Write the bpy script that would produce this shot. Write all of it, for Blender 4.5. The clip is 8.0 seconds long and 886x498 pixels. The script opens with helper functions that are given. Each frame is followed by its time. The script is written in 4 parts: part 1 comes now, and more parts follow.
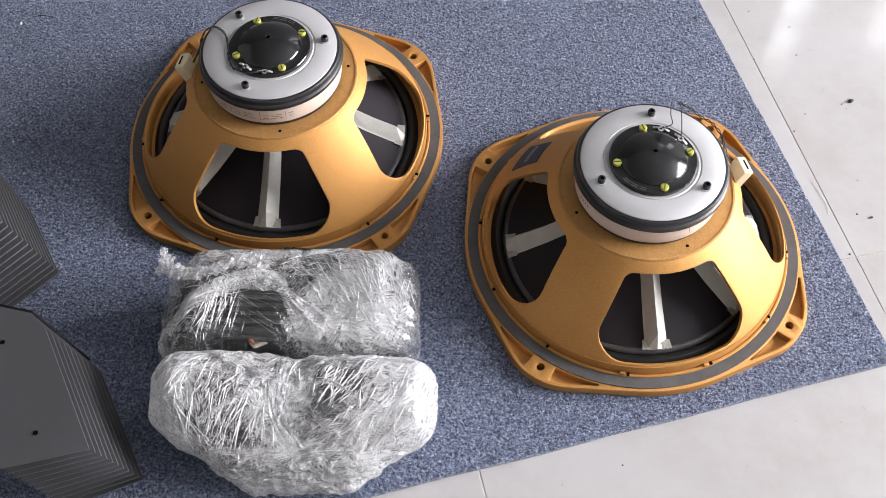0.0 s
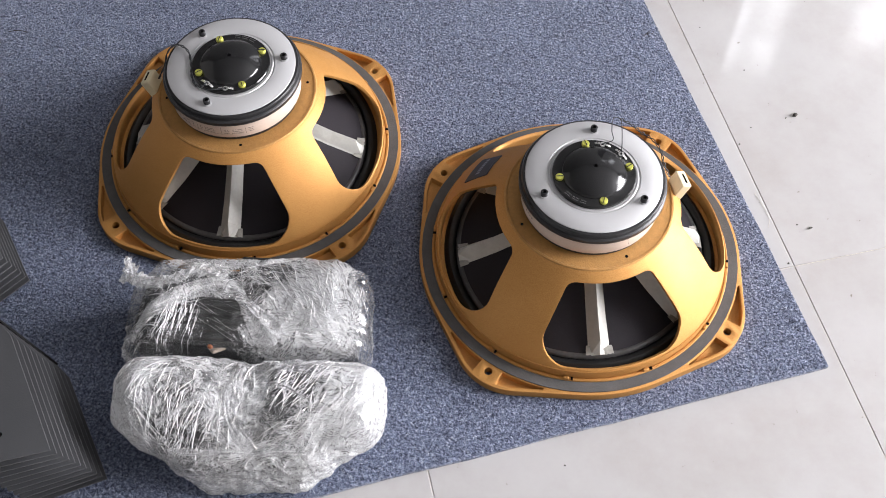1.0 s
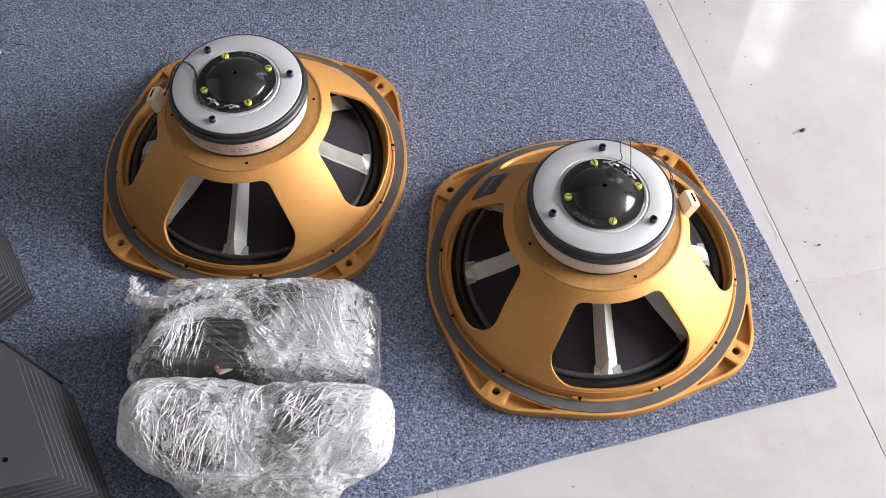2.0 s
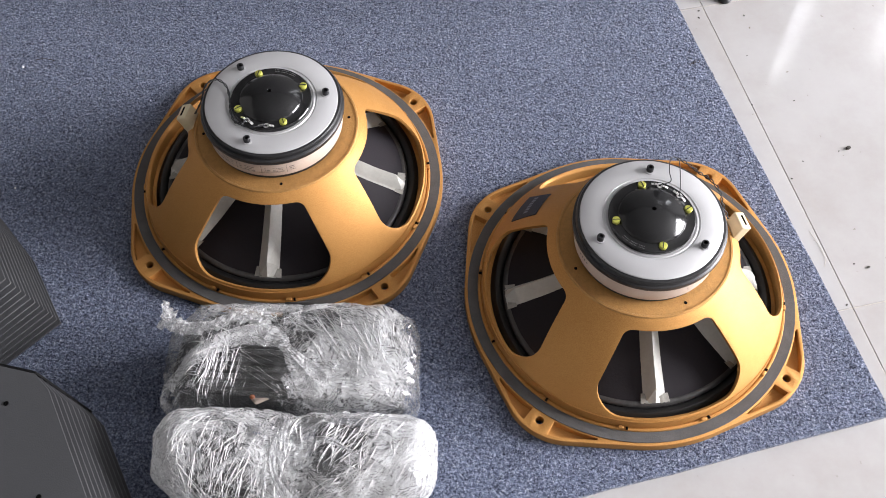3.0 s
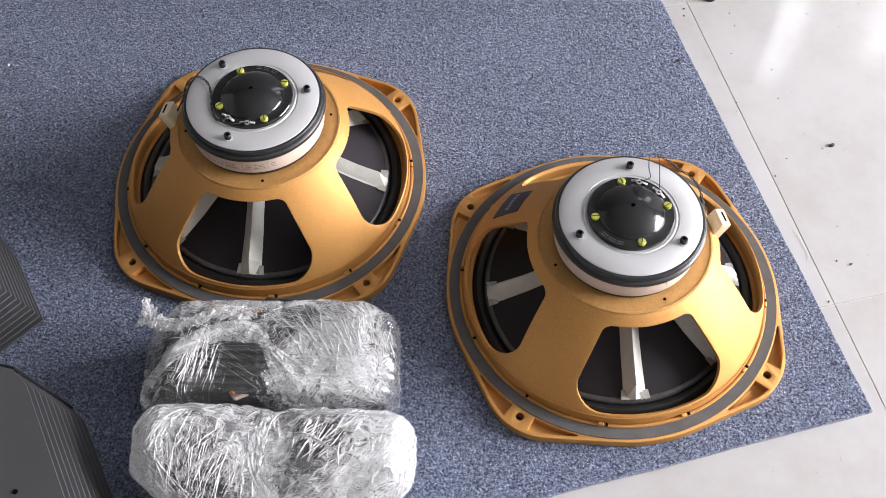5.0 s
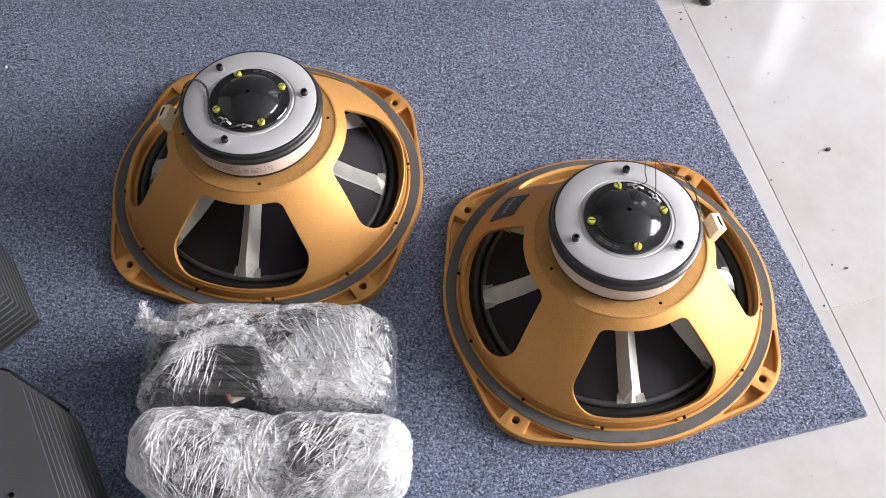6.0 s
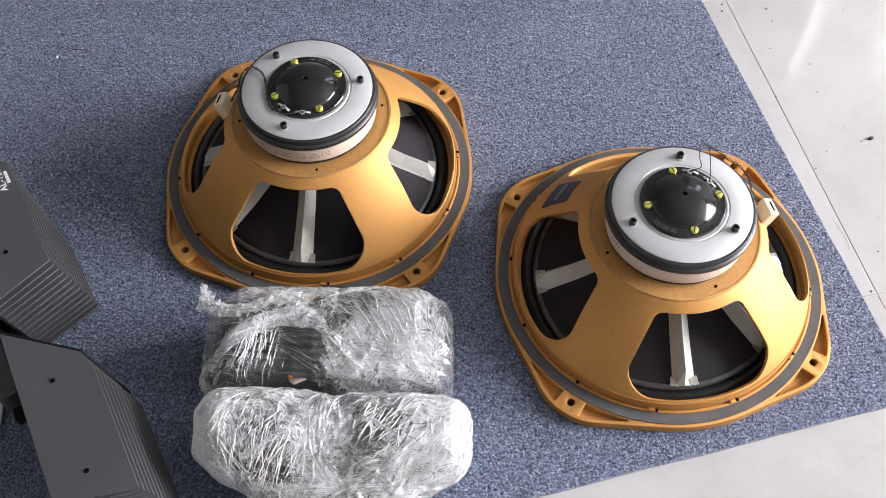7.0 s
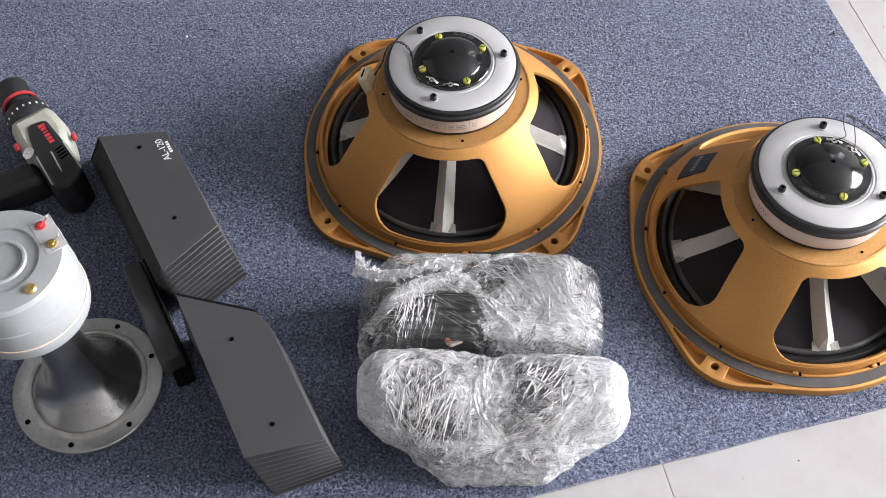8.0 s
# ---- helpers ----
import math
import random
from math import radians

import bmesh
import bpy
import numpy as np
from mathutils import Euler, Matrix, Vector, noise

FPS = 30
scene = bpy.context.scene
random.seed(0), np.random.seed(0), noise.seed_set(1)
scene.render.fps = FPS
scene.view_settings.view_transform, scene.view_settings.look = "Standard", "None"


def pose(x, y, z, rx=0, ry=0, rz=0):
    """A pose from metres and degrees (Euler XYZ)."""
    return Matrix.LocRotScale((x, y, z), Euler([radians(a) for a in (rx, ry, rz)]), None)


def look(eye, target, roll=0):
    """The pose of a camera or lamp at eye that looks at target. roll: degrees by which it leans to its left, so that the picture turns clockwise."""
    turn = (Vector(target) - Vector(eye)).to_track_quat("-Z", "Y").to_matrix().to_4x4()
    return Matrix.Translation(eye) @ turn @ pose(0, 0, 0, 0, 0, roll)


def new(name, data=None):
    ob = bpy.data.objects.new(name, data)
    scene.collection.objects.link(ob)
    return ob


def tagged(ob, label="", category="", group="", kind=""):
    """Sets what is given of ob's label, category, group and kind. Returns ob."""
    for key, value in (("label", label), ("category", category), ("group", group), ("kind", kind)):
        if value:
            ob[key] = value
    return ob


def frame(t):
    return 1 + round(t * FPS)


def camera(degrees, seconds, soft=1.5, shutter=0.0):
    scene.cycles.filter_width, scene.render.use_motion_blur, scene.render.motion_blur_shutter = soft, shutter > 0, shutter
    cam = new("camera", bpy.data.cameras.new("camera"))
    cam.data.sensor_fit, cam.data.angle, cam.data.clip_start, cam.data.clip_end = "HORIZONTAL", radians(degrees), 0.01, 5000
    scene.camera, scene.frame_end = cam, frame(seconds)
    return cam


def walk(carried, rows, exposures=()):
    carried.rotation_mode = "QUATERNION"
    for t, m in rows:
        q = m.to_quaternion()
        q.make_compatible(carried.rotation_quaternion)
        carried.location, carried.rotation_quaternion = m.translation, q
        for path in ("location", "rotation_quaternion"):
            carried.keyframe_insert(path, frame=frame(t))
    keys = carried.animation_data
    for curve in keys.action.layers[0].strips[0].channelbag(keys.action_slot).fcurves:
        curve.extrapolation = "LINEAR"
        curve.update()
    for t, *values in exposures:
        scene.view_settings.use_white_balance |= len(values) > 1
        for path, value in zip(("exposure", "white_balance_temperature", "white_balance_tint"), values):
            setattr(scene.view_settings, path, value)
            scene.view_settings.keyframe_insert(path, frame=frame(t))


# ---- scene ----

# ---------------------------------------------------------------- camera
cam = camera(45.83, 8.0, soft=0.9)
ROWS = [
    (0, 0.1836, -0.7623, 0.9636, 32.313, 0.197, 0.019),
    (0.5, 0.2149, -0.7654, 0.9879, 32.341, 0.162, 0.042),
    (1, 0.2314, -0.7782, 1.0107, 32.229, 0.052, 0.008),
    (1.2, 0.2337, -0.7786, 1.0175, 32.200, 0.024, -0.030),
    (2.3, 0.2124, -0.7401, 1.0159, 32.147, -0.006, -0.029),
    (2.5, 0.2042, -0.7289, 1.0072, 32.243, 0.023, 0.023),
    (3, 0.1815, -0.7191, 0.9995, 32.265, 0.048, 0.045),
    (3.5, 0.1695, -0.7188, 0.9960, 32.283, 0.036, 0.045),
    (4, 0.1692, -0.7235, 0.9898, 32.309, 0.132, 0.096),
    (4.5, 0.1924, -0.7296, 0.9963, 32.289, 0.147, 0.111),
    (4.7, 0.1967, -0.7250, 0.9986, 32.309, 0.174, 0.094),
    (5.8, 0.2220, -0.7235, 0.9948, 32.457, 0.136, 0.188),
    (6, 0.2058, -0.7225, 1.0014, 32.373, 0.026, 0.158),
    (6.5, 0.1775, -0.7329, 1.0038, 32.418, 0.038, 0.233),
    (7, 0.1493, -0.7471, 1.0045, 32.531, 0.043, 0.256),
    (7.5, 0.1041, -0.7666, 1.0119, 32.546, 0.217, 0.391),
    (8, 0.0062, -0.7945, 1.0104, 32.663, 0.546, 0.603),
]
EXPOSURES = [(0, -0.02), (2.5, -0.03), (3.5, 0.0), (4.5, 0.04), (6.0, 0.03), (7.0, 0.06), (8, 0.17)]
walk(cam, [(t, pose(x, y, z, rx, ry, rz)) for t, x, y, z, rx, ry, rz in ROWS], EXPOSURES)

# ---------------------------------------------------------------- light
ROOM = (-2.6, 4.2, -2.2, 1.9, 2.9)          # x0, x1, y0, y1, ceiling height
world = bpy.data.worlds.new("sky")
scene.world = world
world.use_nodes = True
sky = world.node_tree.nodes.new("ShaderNodeTexSky")
sky.sky_type = "NISHITA"
sky.sun_disc = False
sky.sun_elevation, sky.sun_rotation = radians(50), radians(120)
world.node_tree.links.new(sky.outputs[0], world.node_tree.nodes["Background"].inputs[0])
world.node_tree.nodes["Background"].inputs[1].default_value = 0.10


def window_light(name, eye, target, w, h, power, colour):
    data = bpy.data.lights.new(name, "AREA")
    data.shape, data.size, data.size_y, data.energy, data.color = "RECTANGLE", w, h, power, colour
    ob = new(name, data)
    ob.matrix_world = look(eye, target)
    return ob


# daylight through the glazed front (east) and through the window bay (north)
window_light("daylight_east", (4.34, -0.05, 1.50), (0.0, -0.05, 0.60), 2.5, 2.26, 755, (0.985, 0.962, 1.0))
window_light("daylight_north", (1.37, 2.04, 1.49), (1.37, 0.0, 1.49), 0.30, 1.18, 7, (0.957, 0.965, 1.0))
window_light("daylight_bay", (1.90, 2.04, 1.435), (1.90, 0.0, 1.435), 0.40, 1.07, 8.5, (0.957, 0.965, 1.0))


# ---------------------------------------------------------------- material kit
def material(name):
    m = bpy.data.materials.new(name)
    m.use_nodes = True
    return m, m.node_tree, m.node_tree.nodes["Principled BSDF"]


def coords(nt, scale=(1, 1, 1), rot=(0, 0, 0), kind="Object"):
    tc = nt.nodes.new("ShaderNodeTexCoord")
    mp = nt.nodes.new("ShaderNodeMapping")
    mp.inputs["Scale"].default_value = scale
    mp.inputs["Rotation"].default_value = rot
    nt.links.new(tc.outputs[kind], mp.inputs[0])
    return mp.outputs[0]


def noise_tex(nt, vec, scale, detail=4.0, rough=0.6, distort=0.0):
    n = nt.nodes.new("ShaderNodeTexNoise")
    n.inputs["Scale"].default_value, n.inputs["Detail"].default_value = scale, detail
    n.inputs["Roughness"].default_value, n.inputs["Distortion"].default_value = rough, distort
    nt.links.new(vec, n.inputs["Vector"])
    return n.outputs["Fac"]


def ramp(nt, fac, stops):
    r = nt.nodes.new("ShaderNodeValToRGB")
    el = r.color_ramp.elements
    while len(el) < len(stops):
        el.new(0.5)
    for e, (p, c) in zip(el, stops):
        e.position, e.color = p, (*c, 1) if len(c) == 3 else c
    nt.links.new(fac, r.inputs[0])
    return r.outputs[0]


def grey(v):
    return (v, v, v)


def mixc(nt, fac, a, b, blend="MIX"):
    m = nt.nodes.new("ShaderNodeMix")
    m.data_type, m.blend_type = "RGBA", blend
    for sock, v in ((m.inputs[0], fac), (m.inputs[6], a), (m.inputs[7], b)):
        if hasattr(v, "links"):
            nt.links.new(v, sock)
        else:
            sock.default_value = v if isinstance(v, (int, float)) else (*v, 1)
    return m.outputs[2]


def maths(nt, op, a, b=0.0):
    m = nt.nodes.new("ShaderNodeMath")
    m.operation = op
    for sock, v in ((m.inputs[0], a), (m.inputs[1], b)):
        if hasattr(v, "links"):
            nt.links.new(v, sock)
        else:
            sock.default_value = v
    return m.outputs[0]


def bump(nt, bsdf, height, strength=0.3, dist=0.001):
    b = nt.nodes.new("ShaderNodeBump")
    b.inputs["Strength"].default_value, b.inputs["Distance"].default_value = strength, dist
    nt.links.new(height, b.inputs["Height"])
    nt.links.new(b.outputs[0], bsdf.inputs["Normal"])
    return b


def surface(name, colour, rough=0.5, metal=0.0, vary=0.18, big=9.0, fine=180.0, relief=0.15, spec=0.5, coat=0.0, dist=0.0006):
    """Paint, plastic or metal with blotches, grain, uneven gloss and fine relief."""
    m, nt, p = material(name)
    v = coords(nt)
    blot = noise_tex(nt, v, big, 5)
    grain = noise_tex(nt, v, fine, 3)
    lo = tuple(c * (1 - vary) for c in colour)
    hi = tuple(min(1, c * (1 + vary)) for c in colour)
    c1 = ramp(nt, blot, [(0.3, lo), (0.7, hi)])
    c2 = mixc(nt, 0.35, c1, ramp(nt, grain, [(0.3, lo), (0.7, hi)]))
    nt.links.new(c2, p.inputs["Base Color"])
    nt.links.new(ramp(nt, blot, [(0.25, grey(max(0.03, rough - 0.07))), (0.75, grey(min(1, rough + 0.07)))]), p.inputs["Roughness"])
    p.inputs["Metallic"].default_value = metal
    p.inputs["Specular IOR Level"].default_value = spec
    p.inputs["Coat Weight"].default_value = coat
    bump(nt, p, grain, relief, dist)
    return m


def make_carpet():
    m, nt, p = material("needle_felt_carpet")
    v = coords(nt)
    fleck = noise_tex(nt, v, 330, 3, 0.7)
    mid = noise_tex(nt, v, 110, 4, 0.65)
    blot = noise_tex(nt, v, 7, 4)
    c = ramp(nt, fleck, [(0.32, (0.030, 0.038, 0.070)), (0.47, (0.105, 0.127, 0.196)), (0.58, (0.215, 0.248, 0.345)), (0.70, (0.40, 0.44, 0.54))])
    c = mixc(nt, 0.6, c, ramp(nt, mid, [(0.3, grey(0.42)), (0.55, grey(1.0)), (0.75, grey(1.45))]), "MULTIPLY")
    c = mixc(nt, 0.5, c, ramp(nt, blot, [(0.3, grey(0.72)), (0.7, grey(1.18))]), "MULTIPLY")
    nt.links.new(c, p.inputs["Base Color"])
    p.inputs["Roughness"].default_value = 0.95
    p.inputs["Specular IOR Level"].default_value = 0.15
    p.inputs["Sheen Weight"].default_value = 0.25
    bump(nt, p, maths(nt, "ADD", fleck, mid), 0.9, 0.003)
    return m


def make_tile():
    m, nt, p = material("glazed_white_tile")
    v = coords(nt, kind="Object")
    w = noise_tex(nt, v, 14, 2)
    stain = noise_tex(nt, v, 6, 6, 0.7)
    speck = noise_tex(nt, v, 95, 2, 0.5)
    c = ramp(nt, stain, [(0.25, (0.35, 0.330, 0.316)), (0.55, (0.405, 0.396, 0.390)), (0.8, (0.435, 0.428, 0.423))])
    c = mixc(nt, 1.0, c, ramp(nt, speck, [(0.20, (0.45, 0.40, 0.34)), (0.27, grey(1.0))]), "MULTIPLY")
    nt.links.new(c, p.inputs["Base Color"])
    nt.links.new(ramp(nt, stain, [(0.3, grey(0.13)), (0.7, grey(0.06))]), p.inputs["Roughness"])
    p.inputs["Specular IOR Level"].default_value = 0.6
    ripple = noise_tex(nt, v, 55, 2)
    bump(nt, p, maths(nt, "ADD", w, maths(nt, "MULTIPLY", ripple, 0.25)), 0.06, 0.004)
    return m


def make_gold():
    m, nt, p = material("gold_stove_enamel")
    v = coords(nt)
    blot = noise_tex(nt, v, 16, 5, 0.6)
    fine = noise_tex(nt, v, 900, 2, 0.5)
    dirt = noise_tex(nt, v, 60, 6, 0.75)
    c = ramp(nt, blot, [(0.3, (0.455, 0.218, 0.056)), (0.7, (0.52, 0.258, 0.072))])
    c = mixc(nt, 0.35, c, ramp(nt, fine, [(0.3, (0.31, 0.135, 0.032)), (0.7, (0.60, 0.335, 0.110))]))
    c = mixc(nt, ramp(nt, dirt, [(0.66, grey(0)), (0.80, grey(0.5))]), c, (0.15, 0.10, 0.05))
    nt.links.new(c, p.inputs["Base Color"])
    p.inputs["Metallic"].default_value = 0.5
    nt.links.new(ramp(nt, dirt, [(0.3, grey(0.50)), (0.8, grey(0.64))]), p.inputs["Roughness"])
    bump(nt, p, maths(nt, "ADD", fine, maths(nt, "MULTIPLY", blot, 0.4)), 0.18, 0.0006)
    return m


def make_film(name, base, gain, cells=34.0, spots=()):
    """Clear stretch film in many layers: see-through facets, each with its own run of fine milky creases, and sharp
    glints.
    spots: (x, y, z, reach, amount) where more or fewer layers lie, or where glare is put into the milkiness."""
    m, nt, p = material(name)
    v = coords(nt)
    warp = nt.nodes.new("ShaderNodeTexNoise")
    warp.inputs["Scale"].default_value = 38
    nt.links.new(v, warp.inputs["Vector"])
    shift = nt.nodes.new("ShaderNodeVectorMath")
    shift.operation = "MULTIPLY_ADD"
    nt.links.new(warp.outputs["Color"], shift.inputs[0])
    shift.inputs[1].default_value = (0.018, 0.018, 0.018)
    nt.links.new(v, shift.inputs[2])
    layers, veils = [], []
    for k, (cs, stretch) in enumerate(((cells, (22, 330, 140)), (cells * 2.3, (45, 620, 260)))):
        cell = nt.nodes.new("ShaderNodeTexVoronoi")
        cell.inputs["Scale"].default_value = cs
        nt.links.new(shift.outputs[0], cell.inputs["Vector"])
        sep = nt.nodes.new("ShaderNodeSeparateColor")
        nt.links.new(cell.outputs["Color"], sep.inputs[0])
        turn = nt.nodes.new("ShaderNodeVectorRotate")
        turn.rotation_type = "AXIS_ANGLE"
        turn.inputs["Axis"].default_value = (0.1, -0.35, 0.93)
        nt.links.new(maths(nt, "MULTIPLY", sep.outputs[0], 3.0), turn.inputs["Angle"])
        nt.links.new(shift.outputs[0], turn.inputs["Vector"])
        mp = nt.nodes.new("ShaderNodeMapping")
        mp.inputs["Scale"].default_value = stretch
        nt.links.new(turn.outputs[0], mp.inputs[0])
        n = noise_tex(nt, mp.outputs[0], 1.0, 5, 0.62, 0.3)
        a = maths(nt, "ABSOLUTE", maths(nt, "SUBTRACT", n, 0.5))
        thin = ramp(nt, a, [(0.0, grey(1.0)), (0.030, grey(0.60)), (0.070, grey(0.0))])
        some = ramp(nt, sep.outputs[1], [(0.15, grey(0.15)), (0.75, grey(1.0))])
        layers.append(maths(nt, "MULTIPLY", thin, some))
        veils.append(maths(nt, "MULTIPLY", ramp(nt, sep.outputs[2], [(0.35, grey(0.0)), (0.95, grey(1.0))]), ramp(nt, n, [(0.45, grey(0.0)), (0.56, grey(1.0))])))
        fine = n
    crease = maths(nt, "MAXIMUM", layers[0], layers[1])
    big = noise_tex(nt, v, 20, 3, 0.5)
    veil = maths(nt, "MAXIMUM", veils[0], maths(nt, "MULTIPLY", veils[1], 0.8))
    veil = maths(nt, "MULTIPLY", veil, ramp(nt, big, [(0.44, grey(0.02)), (0.56, grey(1.0))]))
    milk = maths(nt, "ADD", base, maths(nt, "ADD", maths(nt, "MULTIPLY", veil, 0.34 * gain), maths(nt, "MULTIPLY", crease, 0.62 * gain)))
    streak = ramp(nt, fine, [(0.44, grey(0.16)), (0.55, grey(1.15))])
    for x, y, z, r, amount in spots:
        dist = nt.nodes.new("ShaderNodeVectorMath")
        dist.operation = "DISTANCE"
        nt.links.new(shift.outputs[0], dist.inputs[0])
        dist.inputs[1].default_value = (x + 0.009, y + 0.009, z + 0.009)
        span = nt.nodes.new("ShaderNodeMapRange")
        span.inputs[1].default_value, span.inputs[2].default_value, span.inputs[3].default_value, span.inputs[4].default_value = r * 0.3, r, amount, 0.0
        nt.links.new(dist.outputs["Value"], span.inputs[0])
        milk = maths(nt, "ADD", milk, maths(nt, "MULTIPLY", span.outputs[0], streak))
    fac = maths(nt, "MAXIMUM", maths(nt, "MINIMUM", milk, 0.97), 0.02)
    p.inputs["Base Color"].default_value = (0.93, 0.935, 0.94, 1)
    p.inputs["Roughness"].default_value = 0.07
    p.inputs["Specular IOR Level"].default_value = 1.0
    bump(nt, p, maths(nt, "ADD", crease, maths(nt, "MULTIPLY", veil, 1.2)), 0.7, 0.003)
    glow = nt.nodes.new("ShaderNodeBsdfTranslucent")
    glow.inputs[0].default_value = (0.90, 0.91, 0.92, 1)
    body = nt.nodes.new("ShaderNodeMixShader")
    body.inputs[0].default_value = 0.25
    nt.links.new(p.outputs[0], body.inputs[1])
    nt.links.new(glow.outputs[0], body.inputs[2])
    clear = nt.nodes.new("ShaderNodeBsdfTransparent")
    mix = nt.nodes.new("ShaderNodeMixShader")
    nt.links.new(fac, mix.inputs[0])
    nt.links.new(clear.outputs[0], mix.inputs[1])
    nt.links.new(body.outputs[0], mix.inputs[2])
    # the clear film keeps its shine
    shine, skin = nt.nodes.new("ShaderNodeBsdfGlossy"), nt.nodes.new("ShaderNodeMixShader")
    shine.inputs["Roughness"].default_value = 0.10
    skin.inputs[0].default_value = 0.09
    nt.links.new(mix.outputs[0], skin.inputs[1])
    nt.links.new(shine.outputs[0], skin.inputs[2])
    nt.links.new(skin.outputs[0], nt.nodes["Material Output"].inputs["Surface"])
    return m


CARPET, TILE, GOLD = make_carpet(), make_tile(), make_gold()
GRIT = surface("gritty_gold_casting", (0.44, 0.24, 0.080), 0.6, metal=0.6, vary=0.2, big=220, fine=700, relief=0.6, dist=0.0009)
GROUT = surface("tile_grout", (0.42, 0.385, 0.34), 0.9, vary=0.3, big=30)
# tones of the unseen walls and ceiling, picked for the light they bounce
WALL = surface("wall_bounce", (0.14, 0.14, 0.14), 0.8, vary=0.05, big=3)
PALE = surface("pale_wall_bounce", (0.24, 0.236, 0.23), 0.8, vary=0.05, big=3)
CEIL = surface("ceiling_bounce", (0.24, 0.24, 0.24), 0.85, vary=0.04, big=3)
FRAME = surface("window_frame_paint", (0.55, 0.56, 0.57), 0.4, vary=0.06)
GASKET = surface("cork_gasket_grey", (0.085, 0.082, 0.080), 0.9, vary=0.25, big=40, fine=700, relief=0.5, spec=0.25)
PLATE = surface("satin_plate_paint", (0.48, 0.48, 0.485), 0.42, metal=0.35, vary=0.05, big=20, fine=900, relief=0.08)
MAGNET = surface("black_ferrite", (0.015, 0.015, 0.016), 0.38, vary=0.6, big=30, fine=300, relief=0.3)
PAPER = surface("label_paper", (0.54, 0.44, 0.37), 0.75, vary=0.10, big=25, fine=500)
INK = surface("grey_ink", (0.17, 0.15, 0.14), 0.8, vary=0.1)
BAKELITE = surface("black_moulded_cap", (0.0075, 0.0075, 0.008), 0.15, vary=0.4, big=60, fine=500, relief=0.04, spec=0.6)
PRINT = surface("embossed_grey", (0.085, 0.085, 0.085), 0.5, vary=0.1)
ZINC = surface("yellow_zinc_screw", (0.55, 0.55, 0.11), 0.38, metal=0.55, vary=0.2, big=200)
STEEL = surface("black_oxide_bolt", (0.025, 0.025, 0.027), 0.4, metal=0.5, vary=0.3, big=200)
TIN = surface("tinned_terminal", (0.75, 0.74, 0.72), 0.3, metal=0.85, vary=0.2, big=300)
WIRE = surface("dark_litz_wire", (0.03, 0.032, 0.035), 0.5, vary=0.3, big=200)
NYLON = surface("cream_nylon", (0.66, 0.57, 0.38), 0.4, vary=0.08, big=60)
PULP = surface("dark_paper_cone", (0.013, 0.0105, 0.0135), 0.75, vary=0.2, big=20, fine=420, relief=0.4, spec=0.3)
RUBBER = surface("black_rubber_roll", (0.007, 0.007, 0.007), 0.45, vary=0.3, big=40, fine=300)
RIB = surface("glued_card_rib", (0.47, 0.465, 0.43), 0.5, vary=0.12, big=60, fine=300)
GLUE = surface("dried_clear_glue", (0.30, 0.29, 0.26), 0.22, vary=0.3, big=120, relief=0.4)
EDGE = surface("glued_cone_edge", (0.045, 0.043, 0.042), 0.38, vary=0.5, big=70, fine=300, relief=0.5)
GLUE_PALE = surface("pale_sealant", (0.46, 0.46, 0.42), 0.4, vary=0.3, big=70, fine=300, relief=0.5)
BADGE = surface("dark_blue_badge", (0.012, 0.015, 0.026), 0.55, vary=0.2, big=60)
BADGEINK = surface("badge_silver", (0.20, 0.22, 0.27), 0.4, metal=0.3)
# shade inside holes, slots and notches, put into a near-black colour
HOLE = surface("hole_shade", (0.003, 0.003, 0.003), 0.95, spec=0.03)
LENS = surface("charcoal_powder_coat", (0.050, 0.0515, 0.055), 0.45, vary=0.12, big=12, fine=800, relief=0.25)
# far darker copy of the charcoal coat, with the plate gaps' shade in its colour
LENSDARK = surface("charcoal_dark_shade", (0.006, 0.006, 0.0065), 0.7, vary=0.2, spec=0.15)
WHITEINK = surface("white_screen_print", (0.70, 0.71, 0.72), 0.6, vary=0.05)
CAST = surface("cast_aluminium", (0.50, 0.51, 0.50), 0.33, metal=0.8, vary=0.28, big=22, fine=260, relief=0.3)
SPUN = surface("spun_aluminium", (0.42, 0.42, 0.42), 0.24, metal=0.95, vary=0.25, big=18, fine=400, relief=0.1)
DRIVER = surface("pale_driver_enamel", (0.35, 0.37, 0.375), 0.42, metal=0.15, vary=0.10, big=25, fine=300)
BRASS = surface("brass_terminal", (0.60, 0.44, 0.17), 0.3, metal=0.8, vary=0.2, big=200)
REDP = surface("red_plastic", (0.50, 0.045, 0.05), 0.4, vary=0.1, big=60)
DRILLB = surface("black_rubber_grip", (0.015, 0.015, 0.016), 0.45, vary=0.3, big=60)
DRILLG = surface("champagne_plastic", (0.42, 0.42, 0.36), 0.35, vary=0.08, big=40)
CORE = surface("dark_wrapped_metal", (0.018, 0.019, 0.020), 0.45, vary=0.8, big=30, fine=120, relief=0.4)
CORER = surface("orange_part", (0.40, 0.11, 0.03), 0.5)
CHASSIS = surface("grey_steel_foot", (0.30, 0.31, 0.32), 0.4, metal=0.3)
LINT = surface("white_lint", (0.75, 0.75, 0.75), 0.9)
DIRT = surface("dark_crumb", (0.035, 0.030, 0.025), 0.8)


